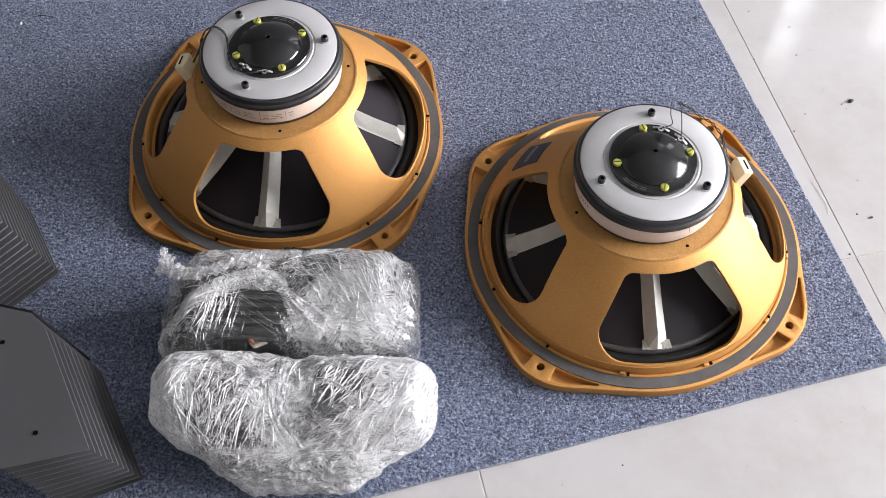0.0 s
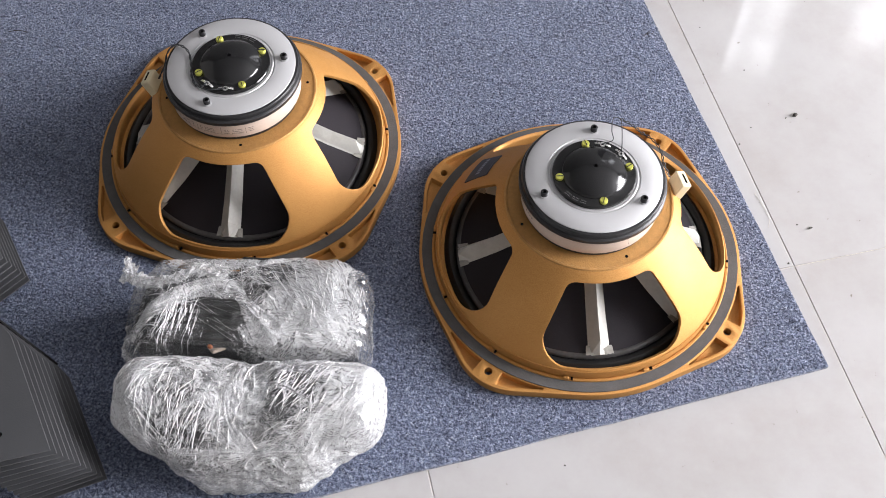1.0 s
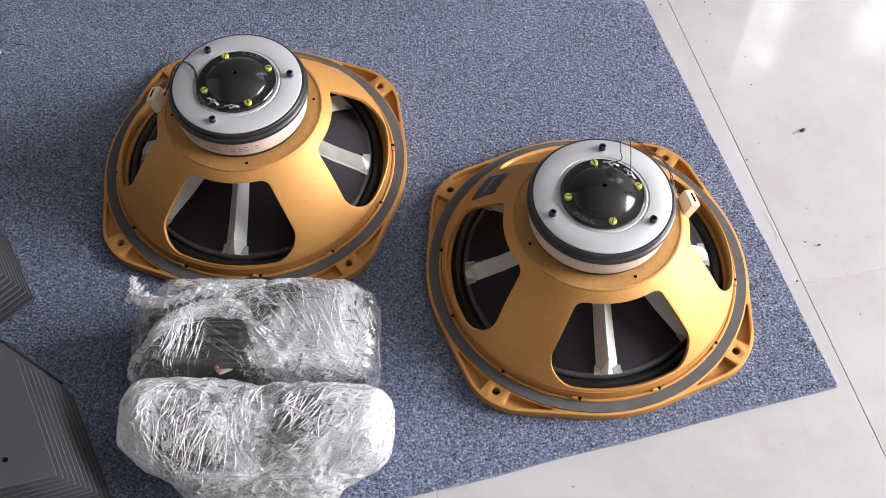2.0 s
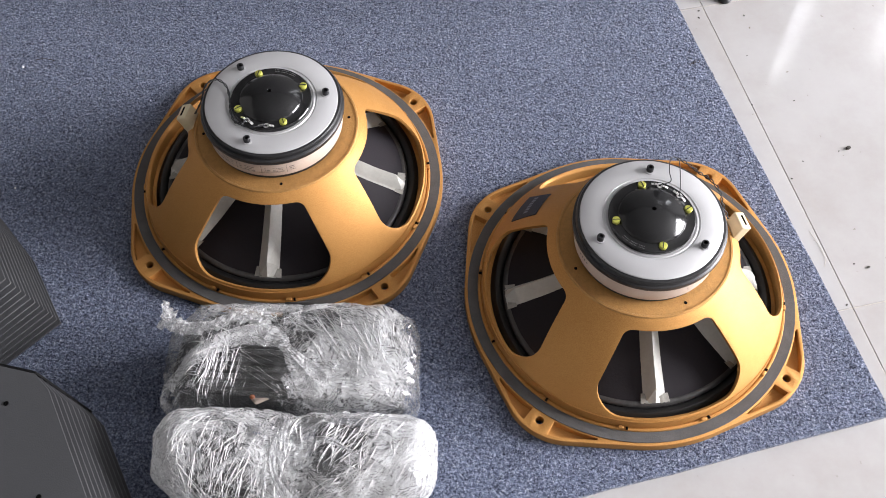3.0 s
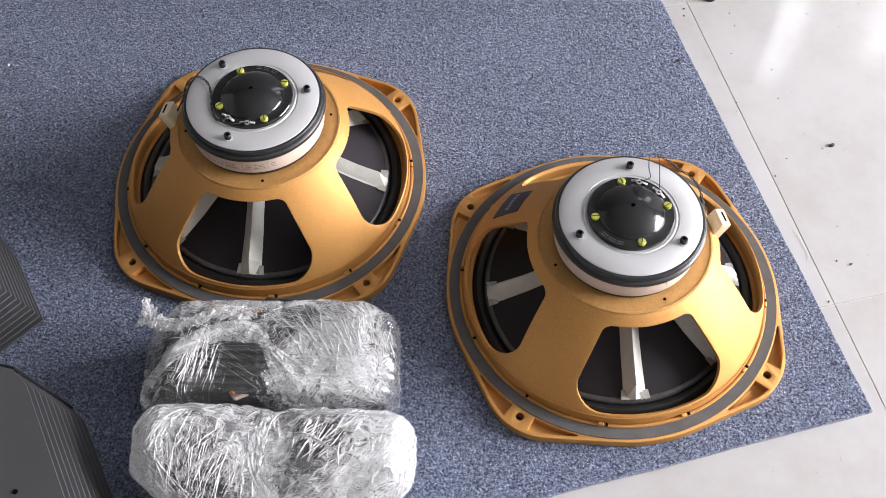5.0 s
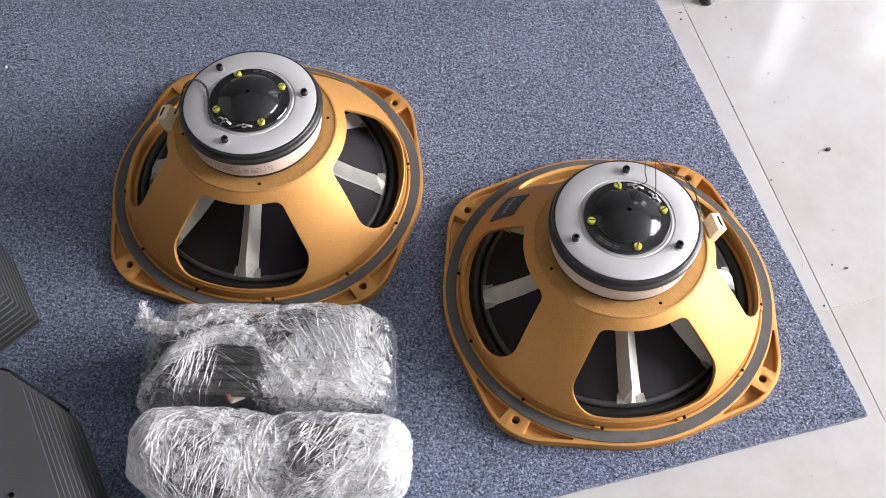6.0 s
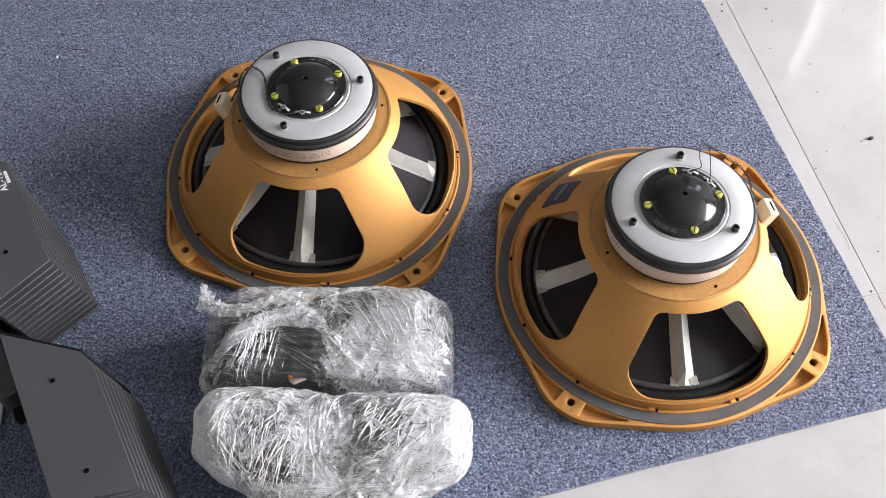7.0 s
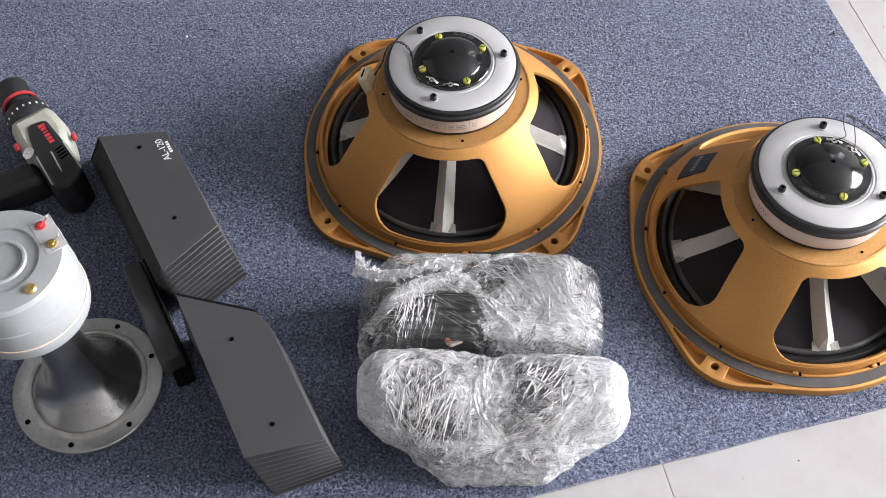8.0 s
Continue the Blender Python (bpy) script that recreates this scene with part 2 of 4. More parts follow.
# ---------------------------------------------------------------- mesh kit
def part(name, bm, mat, parent=None, label="", smooth=True, bevel=0.0):
    me = bpy.data.meshes.new(name)
    bmesh.ops.recalc_face_normals(bm, faces=bm.faces)
    bm.to_mesh(me)
    bm.free()
    me.materials.append(mat)
    if smooth:
        me.polygons.foreach_set("use_smooth", [True] * len(me.polygons))
        me.set_sharp_from_angle(angle=radians(38))
    ob = new(name, me)
    if bevel:
        b = ob.modifiers.new("bevel", "BEVEL")
        b.width, b.segments, b.limit_method, b.angle_limit = bevel, 2, "ANGLE", radians(35)
    ob.parent = parent
    return tagged(ob, label) if label else ob


def empty(name, m=None):
    ob = new(name)
    ob.empty_display_size = 0.05
    if m is not None:
        ob.matrix_basis = m
    return ob


def lathe(profile, seg=96, start=0.0, closed=False):
    """Turn (r, z) pairs round z."""
    bm = bmesh.new()
    rings = []
    for r, z in profile:
        if r < 1e-6:
            rings.append([bm.verts.new((0, 0, z))] * seg)
        else:
            rings.append([bm.verts.new((r * math.cos(start + math.tau * i / seg), r * math.sin(start + math.tau * i / seg), z)) for i in range(seg)])
    pairs = list(zip(rings, rings[1:]))
    if closed:
        pairs.append((rings[-1], rings[0]))
    for a, b in pairs:
        for i in range(seg):
            j = (i + 1) % seg
            f = []
            for v in (a[i], a[j], b[j], b[i]):
                if v not in f:
                    f.append(v)
            if len(f) > 2:
                bm.faces.new(f)
    return bm


def prism(outline, z0, z1, top=None, shift=(0, 0)):
    """Extrude an outline of (x, y); top: another outline at z1."""
    bm = bmesh.new()
    top = top or [(x + shift[0], y + shift[1]) for x, y in outline]
    a = [bm.verts.new((x, y, z0)) for x, y in outline]
    b = [bm.verts.new((x, y, z1)) for x, y in top]
    n = len(a)
    bm.faces.new(a[::-1])
    bm.faces.new(b)
    for i in range(n):
        bm.faces.new((a[i], a[(i + 1) % n], b[(i + 1) % n], b[i]))
    return bm


def box(w, d, h, m=None):
    bm = prism([(-w / 2, -d / 2), (w / 2, -d / 2), (w / 2, d / 2), (-w / 2, d / 2)], 0, h)
    if m is not None:
        bm.transform(m)
    return bm


def merge(target, other):
    me = bpy.data.meshes.new("tmp")
    other.to_mesh(me)
    other.free()
    target.from_mesh(me)
    bpy.data.meshes.remove(me)
    return target


def tube(points, r, seg=8, flat=1.0):
    """A round cord along points."""
    bm = bmesh.new()
    pts = [Vector(p) for p in points]
    rings = []
    for i, p in enumerate(pts):
        d = (pts[min(i + 1, len(pts) - 1)] - pts[max(i - 1, 0)]).normalized()
        u = d.cross(Vector((0, 0, 1)))
        u = u.normalized() if u.length > 1e-4 else Vector((1, 0, 0))
        w = u.cross(d)
        rings.append([bm.verts.new(p + r * (math.cos(math.tau * k / seg) * u + flat * math.sin(math.tau * k / seg) * w)) for k in range(seg)])
    for a, b in zip(rings, rings[1:]):
        for k in range(seg):
            bm.faces.new((a[k], a[(k + 1) % seg], b[(k + 1) % seg], b[k]))
    bm.faces.new(rings[0][::-1])
    bm.faces.new(rings[-1])
    return bm


def spline(points, n=8):
    """Catmull-Rom through points."""
    p = [Vector(q) for q in points]
    p = [2 * p[0] - p[1], *p, 2 * p[-1] - p[-2]]
    out = []
    for i in range(1, len(p) - 2):
        for k in range(n):
            t = k / n
            out.append(0.5 * (2 * p[i] + (p[i + 1] - p[i - 1]) * t + (2 * p[i - 1] - 5 * p[i] + 4 * p[i + 1] - p[i + 2]) * t * t
                              + (3 * p[i] - p[i - 1] - 3 * p[i + 1] + p[i + 2]) * t ** 3))
    return out + [p[-2]]


def carved(name, bm, cutters, mat, parent, label="", bevel=0.0):
    """bm with the cutters taken out of it, as one plain mesh."""
    body = part(name, bm, mat, None, smooth=False)
    tools = []
    for c in cutters:
        k = part("cutter", c, mat, None, smooth=False)
        mod = body.modifiers.new("cut", "BOOLEAN")
        mod.operation, mod.object, mod.solver = "DIFFERENCE", k, "EXACT"
        tools.append(k)
    if bevel:
        b = body.modifiers.new("bevel", "BEVEL")
        b.width, b.segments, b.limit_method, b.angle_limit = bevel, 2, "ANGLE", radians(40)
    dg = bpy.context.evaluated_depsgraph_get()
    dg.update()
    me = bpy.data.meshes.new_from_object(body.evaluated_get(dg))
    old = body.data
    body.modifiers.clear()
    body.data = me
    bpy.data.meshes.remove(old)
    for k in tools:
        data = k.data
        bpy.data.objects.remove(k)
        bpy.data.meshes.remove(data)
    me.polygons.foreach_set("use_smooth", [True] * len(me.polygons))
    me.set_sharp_from_angle(angle=radians(35))
    body.parent = parent
    return tagged(body, label) if label else body


def polar(r, deg, z=0.0):
    return Vector((r * math.cos(radians(deg)), r * math.sin(radians(deg)), z))


# ---------------------------------------------------------------- the room
X0, X1, Y0, Y1, H = ROOM
TILT_GRID = radians(12.9)
E1 = Vector((math.cos(TILT_GRID), math.sin(TILT_GRID), 0))
E2 = Vector((-math.sin(TILT_GRID), math.cos(TILT_GRID), 0))
TILE0 = Vector((0.6290, -0.1605, 0))
PITCH1, PITCH2, FLOOR_Z = 0.4575, 0.469, -0.006

floor = tagged(part("floor", box(X1 - X0 + 0.6, Y1 - Y0 + 0.6, 0.05, pose((X0 + X1) / 2, (Y0 + Y1) / 2, FLOOR_Z - 0.0506)), GROUT, smooth=False),
               "brownish grout bed under glossy white floor tiles", "floor", kind="structure")


# walls and ceiling are out of view, added to shape bounce and reflections
def wall(name, cx, cy, w, d, holes=(), paint=None):
    """A wall of thickness d (or w) with rectangular openings given as (centre along it, width, z0, z1)."""
    along_x = w > d
    span = w if along_x else d
    cuts = []
    for c, ww, z0, z1 in holes:
        m = pose(c, cy, z0) if along_x else pose(cx, c, z0)
        cuts.append(box(ww, 0.6, z1 - z0, m) if along_x else box(0.6, ww, z1 - z0, m))
    ob = carved(name, box(w, d, H - FLOOR_Z, pose(cx, cy, FLOOR_Z)), cuts, paint or WALL, None)
    return tagged(ob, "unseen room wall toned to set the bounce light", "wall", kind="structure")


wall("wall_north", (X0 + X1) / 2, Y1 + 0.08, X1 - X0 + 0.32, 0.16, [(1.37, 0.30, 0.90, 2.08), (1.90, 0.40, 0.90, 1.97)])
wall("wall_south", (X0 + X1) / 2, Y0 - 0.08, X1 - X0 + 0.32, 0.16, paint=PALE)
wall("wall_west", X0 - 0.08, (Y0 + Y1) / 2, 0.16, Y1 - Y0, paint=PALE)
wall("wall_east", X1 + 0.08, (Y0 + Y1) / 2, 0.16, Y1 - Y0, [(-0.05, 2.5, 0.36, 2.64)])
ceiling = tagged(part("ceiling", box(X1 - X0 + 0.32, Y1 - Y0 + 0.32, 0.1, pose((X0 + X1) / 2, (Y0 + Y1) / 2, H)), CEIL, smooth=False),
                 "unseen grey ceiling toned to set the bounce light", "ceiling", kind="structure")


def window_frame(name, centre, width, z0, z1, along_x, cols, rows):
    w = tagged(empty(name, pose(*centre, z0, 0, 0, 0 if along_x else 90)), "grey painted window frame with glazing bars", "window", kind="structure")
    h = z1 - z0
    bar = 0.05 if width > 1 else 0.032
    for k in range(cols + 1):
        x = -width / 2 + bar / 2 + (width - bar) * k / cols
        part("upright_bar", box(bar, 0.05, h, pose(x, 0, 0)), FRAME, w, bevel=0.004)
    for k in range(rows + 1):
        z = (h - bar) * k / rows
        part("cross_bar", box(width - 0.002, 0.044, bar, pose(0, 0, z)), FRAME, w, bevel=0.004)
    return w


window_frame("window_1", (1.37, Y1 + 0.08), 0.30, 0.90, 2.08, True, 2, 5)
window_frame("window_3", (1.90, Y1 + 0.08), 0.40, 0.90, 1.97, True, 2, 4)
window_frame("window_2", (X1 + 0.08, -0.05), 2.5, 0.36, 2.64, False, 3, 2)

# ---------------------------------------------------------------- carpet
CARPET_TOP = 0.0


def carpet_sheet():
    # corner by the tiles and the directions of its two cut edges
    c = Vector((0.641, -0.289, 0))
    up = (Vector((0.487, 0.301, 0)) - c).normalized()
    left = (Vector((0.069, -0.441, 0)) - c).normalized()
    n1, n2 = 90, 80
    bm = bmesh.new()
    rows = []
    for i in range(n1 + 1):
        row = []
        for j in range(n2 + 1):
            a, b = 1.35 * i / n1, 1.75 * j / n2
            w1 = 0.0016 * noise.noise((a * 9, 3.1, 0)) + 0.0008 * noise.noise((a * 60, 1.1, 0))
            w2 = 0.0016 * noise.noise((b * 9, 7.7, 0)) + 0.0008 * noise.noise((b * 60, 5.1, 0))
            p = c + up * (a + (w2 if i == 0 else 0)) + left * (b + (w1 if j == 0 else 0))
            row.append(bm.verts.new((p.x, p.y, CARPET_TOP)))
        rows.append(row)
    for i in range(n1):
        for j in range(n2):
            bm.faces.new((rows[i][j], rows[i][j + 1], rows[i + 1][j + 1], rows[i + 1][j]))
    bmesh.ops.recalc_face_normals(bm, faces=bm.faces)
    edge = [e for e in bm.edges if e.is_boundary]
    ext = bmesh.ops.extrude_edge_only(bm, edges=edge)
    for v in ext["geom"]:
        if isinstance(v, bmesh.types.BMVert):
            v.co.z = FLOOR_Z + 0.0008
    return part("carpet", bm, CARPET, None)


carpet = tagged(carpet_sheet(), "blue-grey flecked needle felt carpet laid on tiles", "carpet", kind="structure")


# ---------------------------------------------------------------- loudspeakers
R_TOP, Z_TOP, R_LOW, Z_LOW = 0.0885, 0.1100, 0.1600, 0.0265


def basket_point(s, a, off=0.0):
    bulge = 0.0035 * math.sin(math.pi * s)
    r = R_TOP + (R_LOW - R_TOP) * s + 0.8 * bulge + 0.8 * off
    z = Z_TOP + (Z_LOW - Z_TOP) * s + 0.6 * bulge + 0.6 * off
    return Vector((r * math.cos(a), r * math.sin(a), z))


def window_outline():
    """Rounded trapezoid (u across, v down the slope) of one basket window."""
    length = math.hypot(R_LOW - R_TOP, Z_TOP - Z_LOW)
    v0, v1, h0, h1 = 0.115 * length, 0.976 * length, 0.0432, 0.0905
    corners = [Vector((-h0, v0)), Vector((h0, v0)), Vector((h1, v1)), Vector((-h1, v1))]
    radii = (0.0145, 0.0145, 0.0225, 0.0225)
    out = []
    for k in range(4):
        p, a, b = corners[k], corners[k - 1], corners[(k + 1) % 4]
        d0, d1 = (a - p).normalized(), (b - p).normalized()
        half = d0.angle(d1) / 2
        t = radii[k] / math.tan(half)
        c = p + (d0 + d1).normalized() * radii[k] / math.sin(half)
        s0, s1 = p + d0 * t - c, p + d1 * t - c
        turn = s0.angle_signed(s1)
        for m in range(9):
            a_ = -turn * m / 8
            out.append(c + Vector((s0.x * math.cos(a_) - s0.y * math.sin(a_), s0.x * math.sin(a_) + s0.y * math.cos(a_))))
        nxt = corners[(k + 1) % 4]
        # points along the straight side, so that it follows the cone
        d0n, d1n = (p - nxt).normalized(), (corners[(k + 2) % 4] - nxt).normalized()
        tn = radii[(k + 1) % 4] / math.tan(d0n.angle(d1n) / 2)
        e0, e1 = p + d1 * t, nxt + d0n * tn
        out += [e0.lerp(e1, m / 8) for m in range(1, 8)]
    return [(q.x, q.y / length) for q in out]


def basket_cone(yaw):
    """Solid cone shell and the four window cutters."""
    n = 20
    outer = [basket_point(k / n, 0) for k in range(n + 1)]
    inner = [basket_point(k / n, 0, -0.0036) for k in range(n, -1, -1)]
    shell = lathe([(p.x, p.z) for p in outer] + [(p.x, p.z) for p in inner], 192, closed=True)
    cutters = []
    ol = window_outline()
    for k in range(4):
        mid = yaw + math.pi / 2 * k
        bm = bmesh.new()
        rings = []
        for off in (0.012, -0.014):
            rings.append([bm.verts.new(basket_point(v, mid + u / (R_TOP + (R_LOW - R_TOP) * v), off)) for u, v in ol])
            hub = bm.verts.new(basket_point(0.55, mid, off * 1.3))
            for a, b in zip(rings[-1], rings[-1][1:] + rings[-1][:1]):
                bm.faces.new((a, b, hub))
        a, b = rings
        for i in range(len(a)):
            bm.faces.new((a[i], a[(i + 1) % len(a)], b[(i + 1) % len(a)], b[i]))
        cutters.append(bm)
    return shell, cutters


def flange_radius(q):
    """q: angle from the nearest fixing hole."""
    q = abs((q + math.pi / 4) % (math.pi / 2) - math.pi / 4)
    # a lug rounded about an inner centre, straight flanks, then the round rim
    if q < radians(10.1):
        return 0.1330 * math.cos(q) + math.sqrt(0.0657 ** 2 - (0.1330 * math.sin(q)) ** 2)
    return 0.1797 / math.cos(max(0.0, radians(31) - q))


def sector(r0, r1_of, a0, a1, z0, z1, n=10):
    out = [tuple(polar(r0, a0 + (a1 - a0) * k / n)[:2]) for k in range(n + 1)]
    out += [tuple(polar(r1_of(a0 + (a1 - a0) * k / n), a0 + (a1 - a0) * k / n)[:2]) for k in range(n, -1, -1)]
    return prism(out, z0, z1)


def loudspeaker(x, y, yaw, cap_yaw, bolt_yaw, plug_deg, plug_turn, rib_deg, win_turn, printed, label):
    s = tagged(empty("loudspeaker", pose(x, y, CARPET_TOP)), label, "loudspeaker", group="coaxial loudspeakers")
    yw = math.degrees(yaw)
    holes = [45 + yw + 90 * k for k in range(4)]
    # mounting flange with pockets and fixing holes
    ol = []
    for i in range(288):
        a = math.tau * i / 288
        ol.append((flange_radius(a - radians(holes[0])) * math.cos(a), flange_radius(a - radians(holes[0])) * math.sin(a)))
    base = prism(ol, 0.0004, 0.0125)
    cuts = [lathe([(0, -0.01), (0.1515, -0.01), (0.1515, 0.03), (0, 0.03)], 144)]
    for h in holes:
        hc = lathe([(0, -0.01), (0.0042, -0.01), (0.0042, 0.03), (0, 0.03)], 20)
        hc.transform(Matrix.Translation(polar(0.185, h)))
        cuts.append(hc)
        for sg in (-1, 1):
            a0, a1 = h + sg * 4.2, h + sg * 19.0
            cuts.append(sector(0.1782, lambda a: max(0.1786, flange_radius(radians(a - h)) - 0.0040), a0, a1, 0.0035, 0.03))
    carved("mounting_flange", base, cuts, GOLD, s, "gold cast flange with pocketed corners", bevel=0.0008)
    part("gasket", lathe([(0.1655, 0.0124), (0.1655, 0.0138), (0.1765, 0.0138), (0.1765, 0.0124)], 160, closed=True), GASKET, s, "grey cork gasket ring")
    # stepped collar between flange and basket
    part("collar", lathe([(0.1653, 0.012), (0.1653, 0.0148), (0.1646, 0.0156), (0.1628, 0.0156), (0.1622, 0.0142), (0.1616, 0.0142), (0.1613, 0.0200), (0.1611, 0.0240), (R_LOW + 0.0006, Z_LOW + 0.0003),
                          (R_LOW - 0.0008, Z_LOW), (0.1565, 0.0235), (0.1555, 0.012)], 160, closed=True), GOLD, s)
    for k in range(12):
        a = yw + 11 + 30 * k
        bm = box(0.006, 0.0034, 0.0035, Matrix.Rotation(radians(a), 4, "Z") @ pose(0.1634, 0, 0.0150, 0, 0, 90))
        part("crimp_tab", bm, GOLD, s, bevel=0.0008)
        bm = box(0.0022, 0.0032, 0.0024, Matrix.Rotation(radians(a + 2.1), 4, "Z") @ pose(0.1635, 0, 0.0146, 0, 0, 90))
        part("notch", bm, HOLE, s)
    shell, cutters = basket_cone(yaw + radians(win_turn))
    carved("basket", shell, cutters, GOLD, s, "gold enamelled basket with four windows", bevel=0.0007)
    part("shoulder", lathe([(R_TOP - 0.0002, Z_TOP - 0.0035), (R_TOP + 0.0004, Z_TOP + 0.0002), (R_TOP - 0.0005, Z_TOP + 0.0016), (R_TOP - 0.0022, Z_TOP + 0.0018), (R_TOP - 0.003, Z_TOP + 0.0008),
                            (0.0700, Z_TOP + 0.0012), (0.0600, Z_TOP + 0.0012), (0.0600, Z_TOP - 0.005)], 144, closed=True), GRIT, s, "flat gritty gold shoulder ring")
    for k in range(4):
        bm = lathe([(0, 0.0003), (0.0013, 0.0003), (0.0016, 0.0), (0.0016, -0.002)], 12)
        bm.transform(Matrix.Translation(polar(0.0786, yw + 14.3 + 90 * k, Z_TOP + 0.0013)))
        part("screw_hole", bm, HOLE, s)
    # moving parts seen through the windows
    cone = [(0.1385, 0.0110), (0.1350, 0.0152), (0.1225, 0.0212), (0.0970, 0.0345), (0.0700, 0.0520), (0.0450, 0.0740), (0.0380, 0.0800)]
    part("paper_cone", lathe(cone, 128), PULP, s, "dark purplish paper cone")
    part("glue_bead", lathe([(0.1385, 0.0125), (0.1378, 0.0146), (0.1360, 0.0158), (0.1338, 0.0164), (0.1326, 0.0160), (0.1345, 0.0135)], 128, closed=True), EDGE, s, "dull dark glued cone edge")
    part("rubber_surround", lathe([(0.1380, 0.0105), (0.1396, 0.0125), (0.1426, 0.0160), (0.1462, 0.0168), (0.1498, 0.0145), (0.1520, 0.0112), (0.1562, 0.0105)], 128), RUBBER, s, "black rubber roll surround")
    part("voice_coil_housing", lathe([(0.0400, 0.0700), (0.0560, 0.0850), (0.0600, 0.1060), (0.0620, 0.1105)], 96), PULP, s)
    for k in range(8):
        a = yw + rib_deg + 45 * k
        bm = bmesh.new()
        secs = []
        prof = ((-0.0128, 0.0), (-0.0105, 0.0018), (-0.0002, 0.0142), (0.0105, 0.0018), (0.0128, 0.0))
        for i, (r, z) in enumerate(cone[1:]):
            taper = 1.0 - 0.075 * i
            lift = 0.35 if i == 0 else 1.0
            secs.append([bm.verts.new((r + h * 0.35 * lift, w * taper, z - 0.0008 + h * lift)) for w, h in prof])
        for p, q in zip(secs, secs[1:]):
            for i in range(4):
                bm.faces.new((p[i], p[i + 1], q[i + 1], q[i]))
        bm.faces.new(secs[0])
        bm.transform(Matrix.Rotation(radians(a), 4, "Z"))
        rib = part("cone_rib", bm, RIB, s, "pale grey stiffening rib")
        for m in rib.data.polygons:
            m.use_smooth = False
        # ragged glue foot
        g = bmesh.new()
        rng = random.Random(k + 3)
        ring = []
        for i in range(15):
            t = i / 14
            ring.append((0.1345 + 0.0026 * rng.random(), -0.0150 + 0.030 * t))
        top = [g.verts.new((r, w, 0.0172 + 0.0012 * rng.random())) for r, w in ring]
        low = [g.verts.new((0.1265 + 0.004 * rng.random() - 0.003 * math.cos(math.tau * i / 14), w * 0.92, 0.0202 + 0.0008 * rng.random())) for i, (r, w) in enumerate(ring)]
        for i in range(14):
            g.faces.new((top[i], top[i + 1], low[i + 1], low[i]))
        g.transform(Matrix.Rotation(radians(a), 4, "Z"))
        part("glue_patch", g, GLUE, s, "shiny ragged glue patch")
    # magnet, label, back plate
    part("paper_label", lathe([(0.0660, 0.1165), (0.0717, 0.1168), (0.0719, 0.1172), (0.0719, 0.1385), (0.0660, 0.1390)], 128, closed=True), PAPER, s, "cream paper label band")
    if printed:
        for k, a in enumerate((-140, -118, -96, -75)):
            part("label_rule", box(0.0003, 0.0004, 0.0120, Matrix.Rotation(radians(a), 4, "Z") @ pose(0.07185, 0, 0.1212)), INK, s)
            for row in range(3):
                for col in range(7 if k < 3 else 2):
                    if (k * 3 + row * 5 + col * 7) % 5 == 0:
                        continue
                    w = 0.0007 + 0.0005 * ((col * 5 + row + k) % 3)
                    part("label_print", box(0.0003, 2 * w, 0.0007, Matrix.Rotation(radians(a + 3.5 + 2.3 * col), 4, "Z") @ pose(0.07185, 0, 0.1235 + 0.0026 * row)), INK, s)
        for k in range(24):
            part("label_line", box(0.0003, 0.0030, 0.0003, Matrix.Rotation(radians(-139 + 2.6 * k), 4, "Z") @ pose(0.07185, 0, 0.1222)), INK, s)
    else:
        part("label_rule", box(0.0003, 0.0004, 0.0120, Matrix.Rotation(radians(-62), 4, "Z") @ pose(0.07185, 0, 0.1212, 14)), INK, s)
        for k in range(4):
            part("label_print", box(0.0003, 0.0016, 0.0024, Matrix.Rotation(radians(-160 + 3.2 * k), 4, "Z") @ pose(0.07185, 0, 0.1250)), INK, s)
    # recessed black neck added under the label, standing for the thin shadow there
    part("magnet_gap_shade", lathe([(0.0600, 0.1105), (0.0700, 0.1105), (0.0700, 0.1170), (0.0600, 0.1170)], 96, closed=True), MAGNET, s)
    part("magnet_ring", lathe([(0.060, 0.1385), (0.0740, 0.1385), (0.0756, 0.1400), (0.0756, 0.1440), (0.0742, 0.1456), (0.0732, 0.1460), (0.0734, 0.1490), (0.0722, 0.1508), (0.0700, 0.1512), (0.060, 0.1512)], 144, closed=True),
         MAGNET, s, "black ferrite magnet ring")
    part("back_plate", lathe([(0.0, 0.148), (0.0698, 0.148), (0.0698, 0.1517), (0.0690, 0.1523), (0.0478, 0.1523), (0.0470, 0.1516), (0.0460, 0.1516), (0.0452, 0.1525), (0.0440, 0.1525), (0.0436, 0.1520), (0.0, 0.1520)], 144),
         PLATE, s, "satin silver-grey steel back plate")
    for k in range(3):
        a = bolt_yaw + 120 * k
        m = Matrix.Translation(polar(0.0574, a, 0.1523))
        w = lathe([(0.0, 0), (0.0050, 0), (0.0050, 0.0008), (0.0, 0.0008)], 20)
        w.transform(m)
        bm = lathe([(0, 0.0008), (0.0036, 0.0008), (0.0037, 0.0054), (0.0032, 0.0060), (0.0021, 0.0060), (0.0020, 0.0025), (0, 0.0025)], 18)
        bm.transform(m)
        b = part("socket_bolt", bm, STEEL, s, "black socket head bolt")
        part("washer", w, PLATE, b)
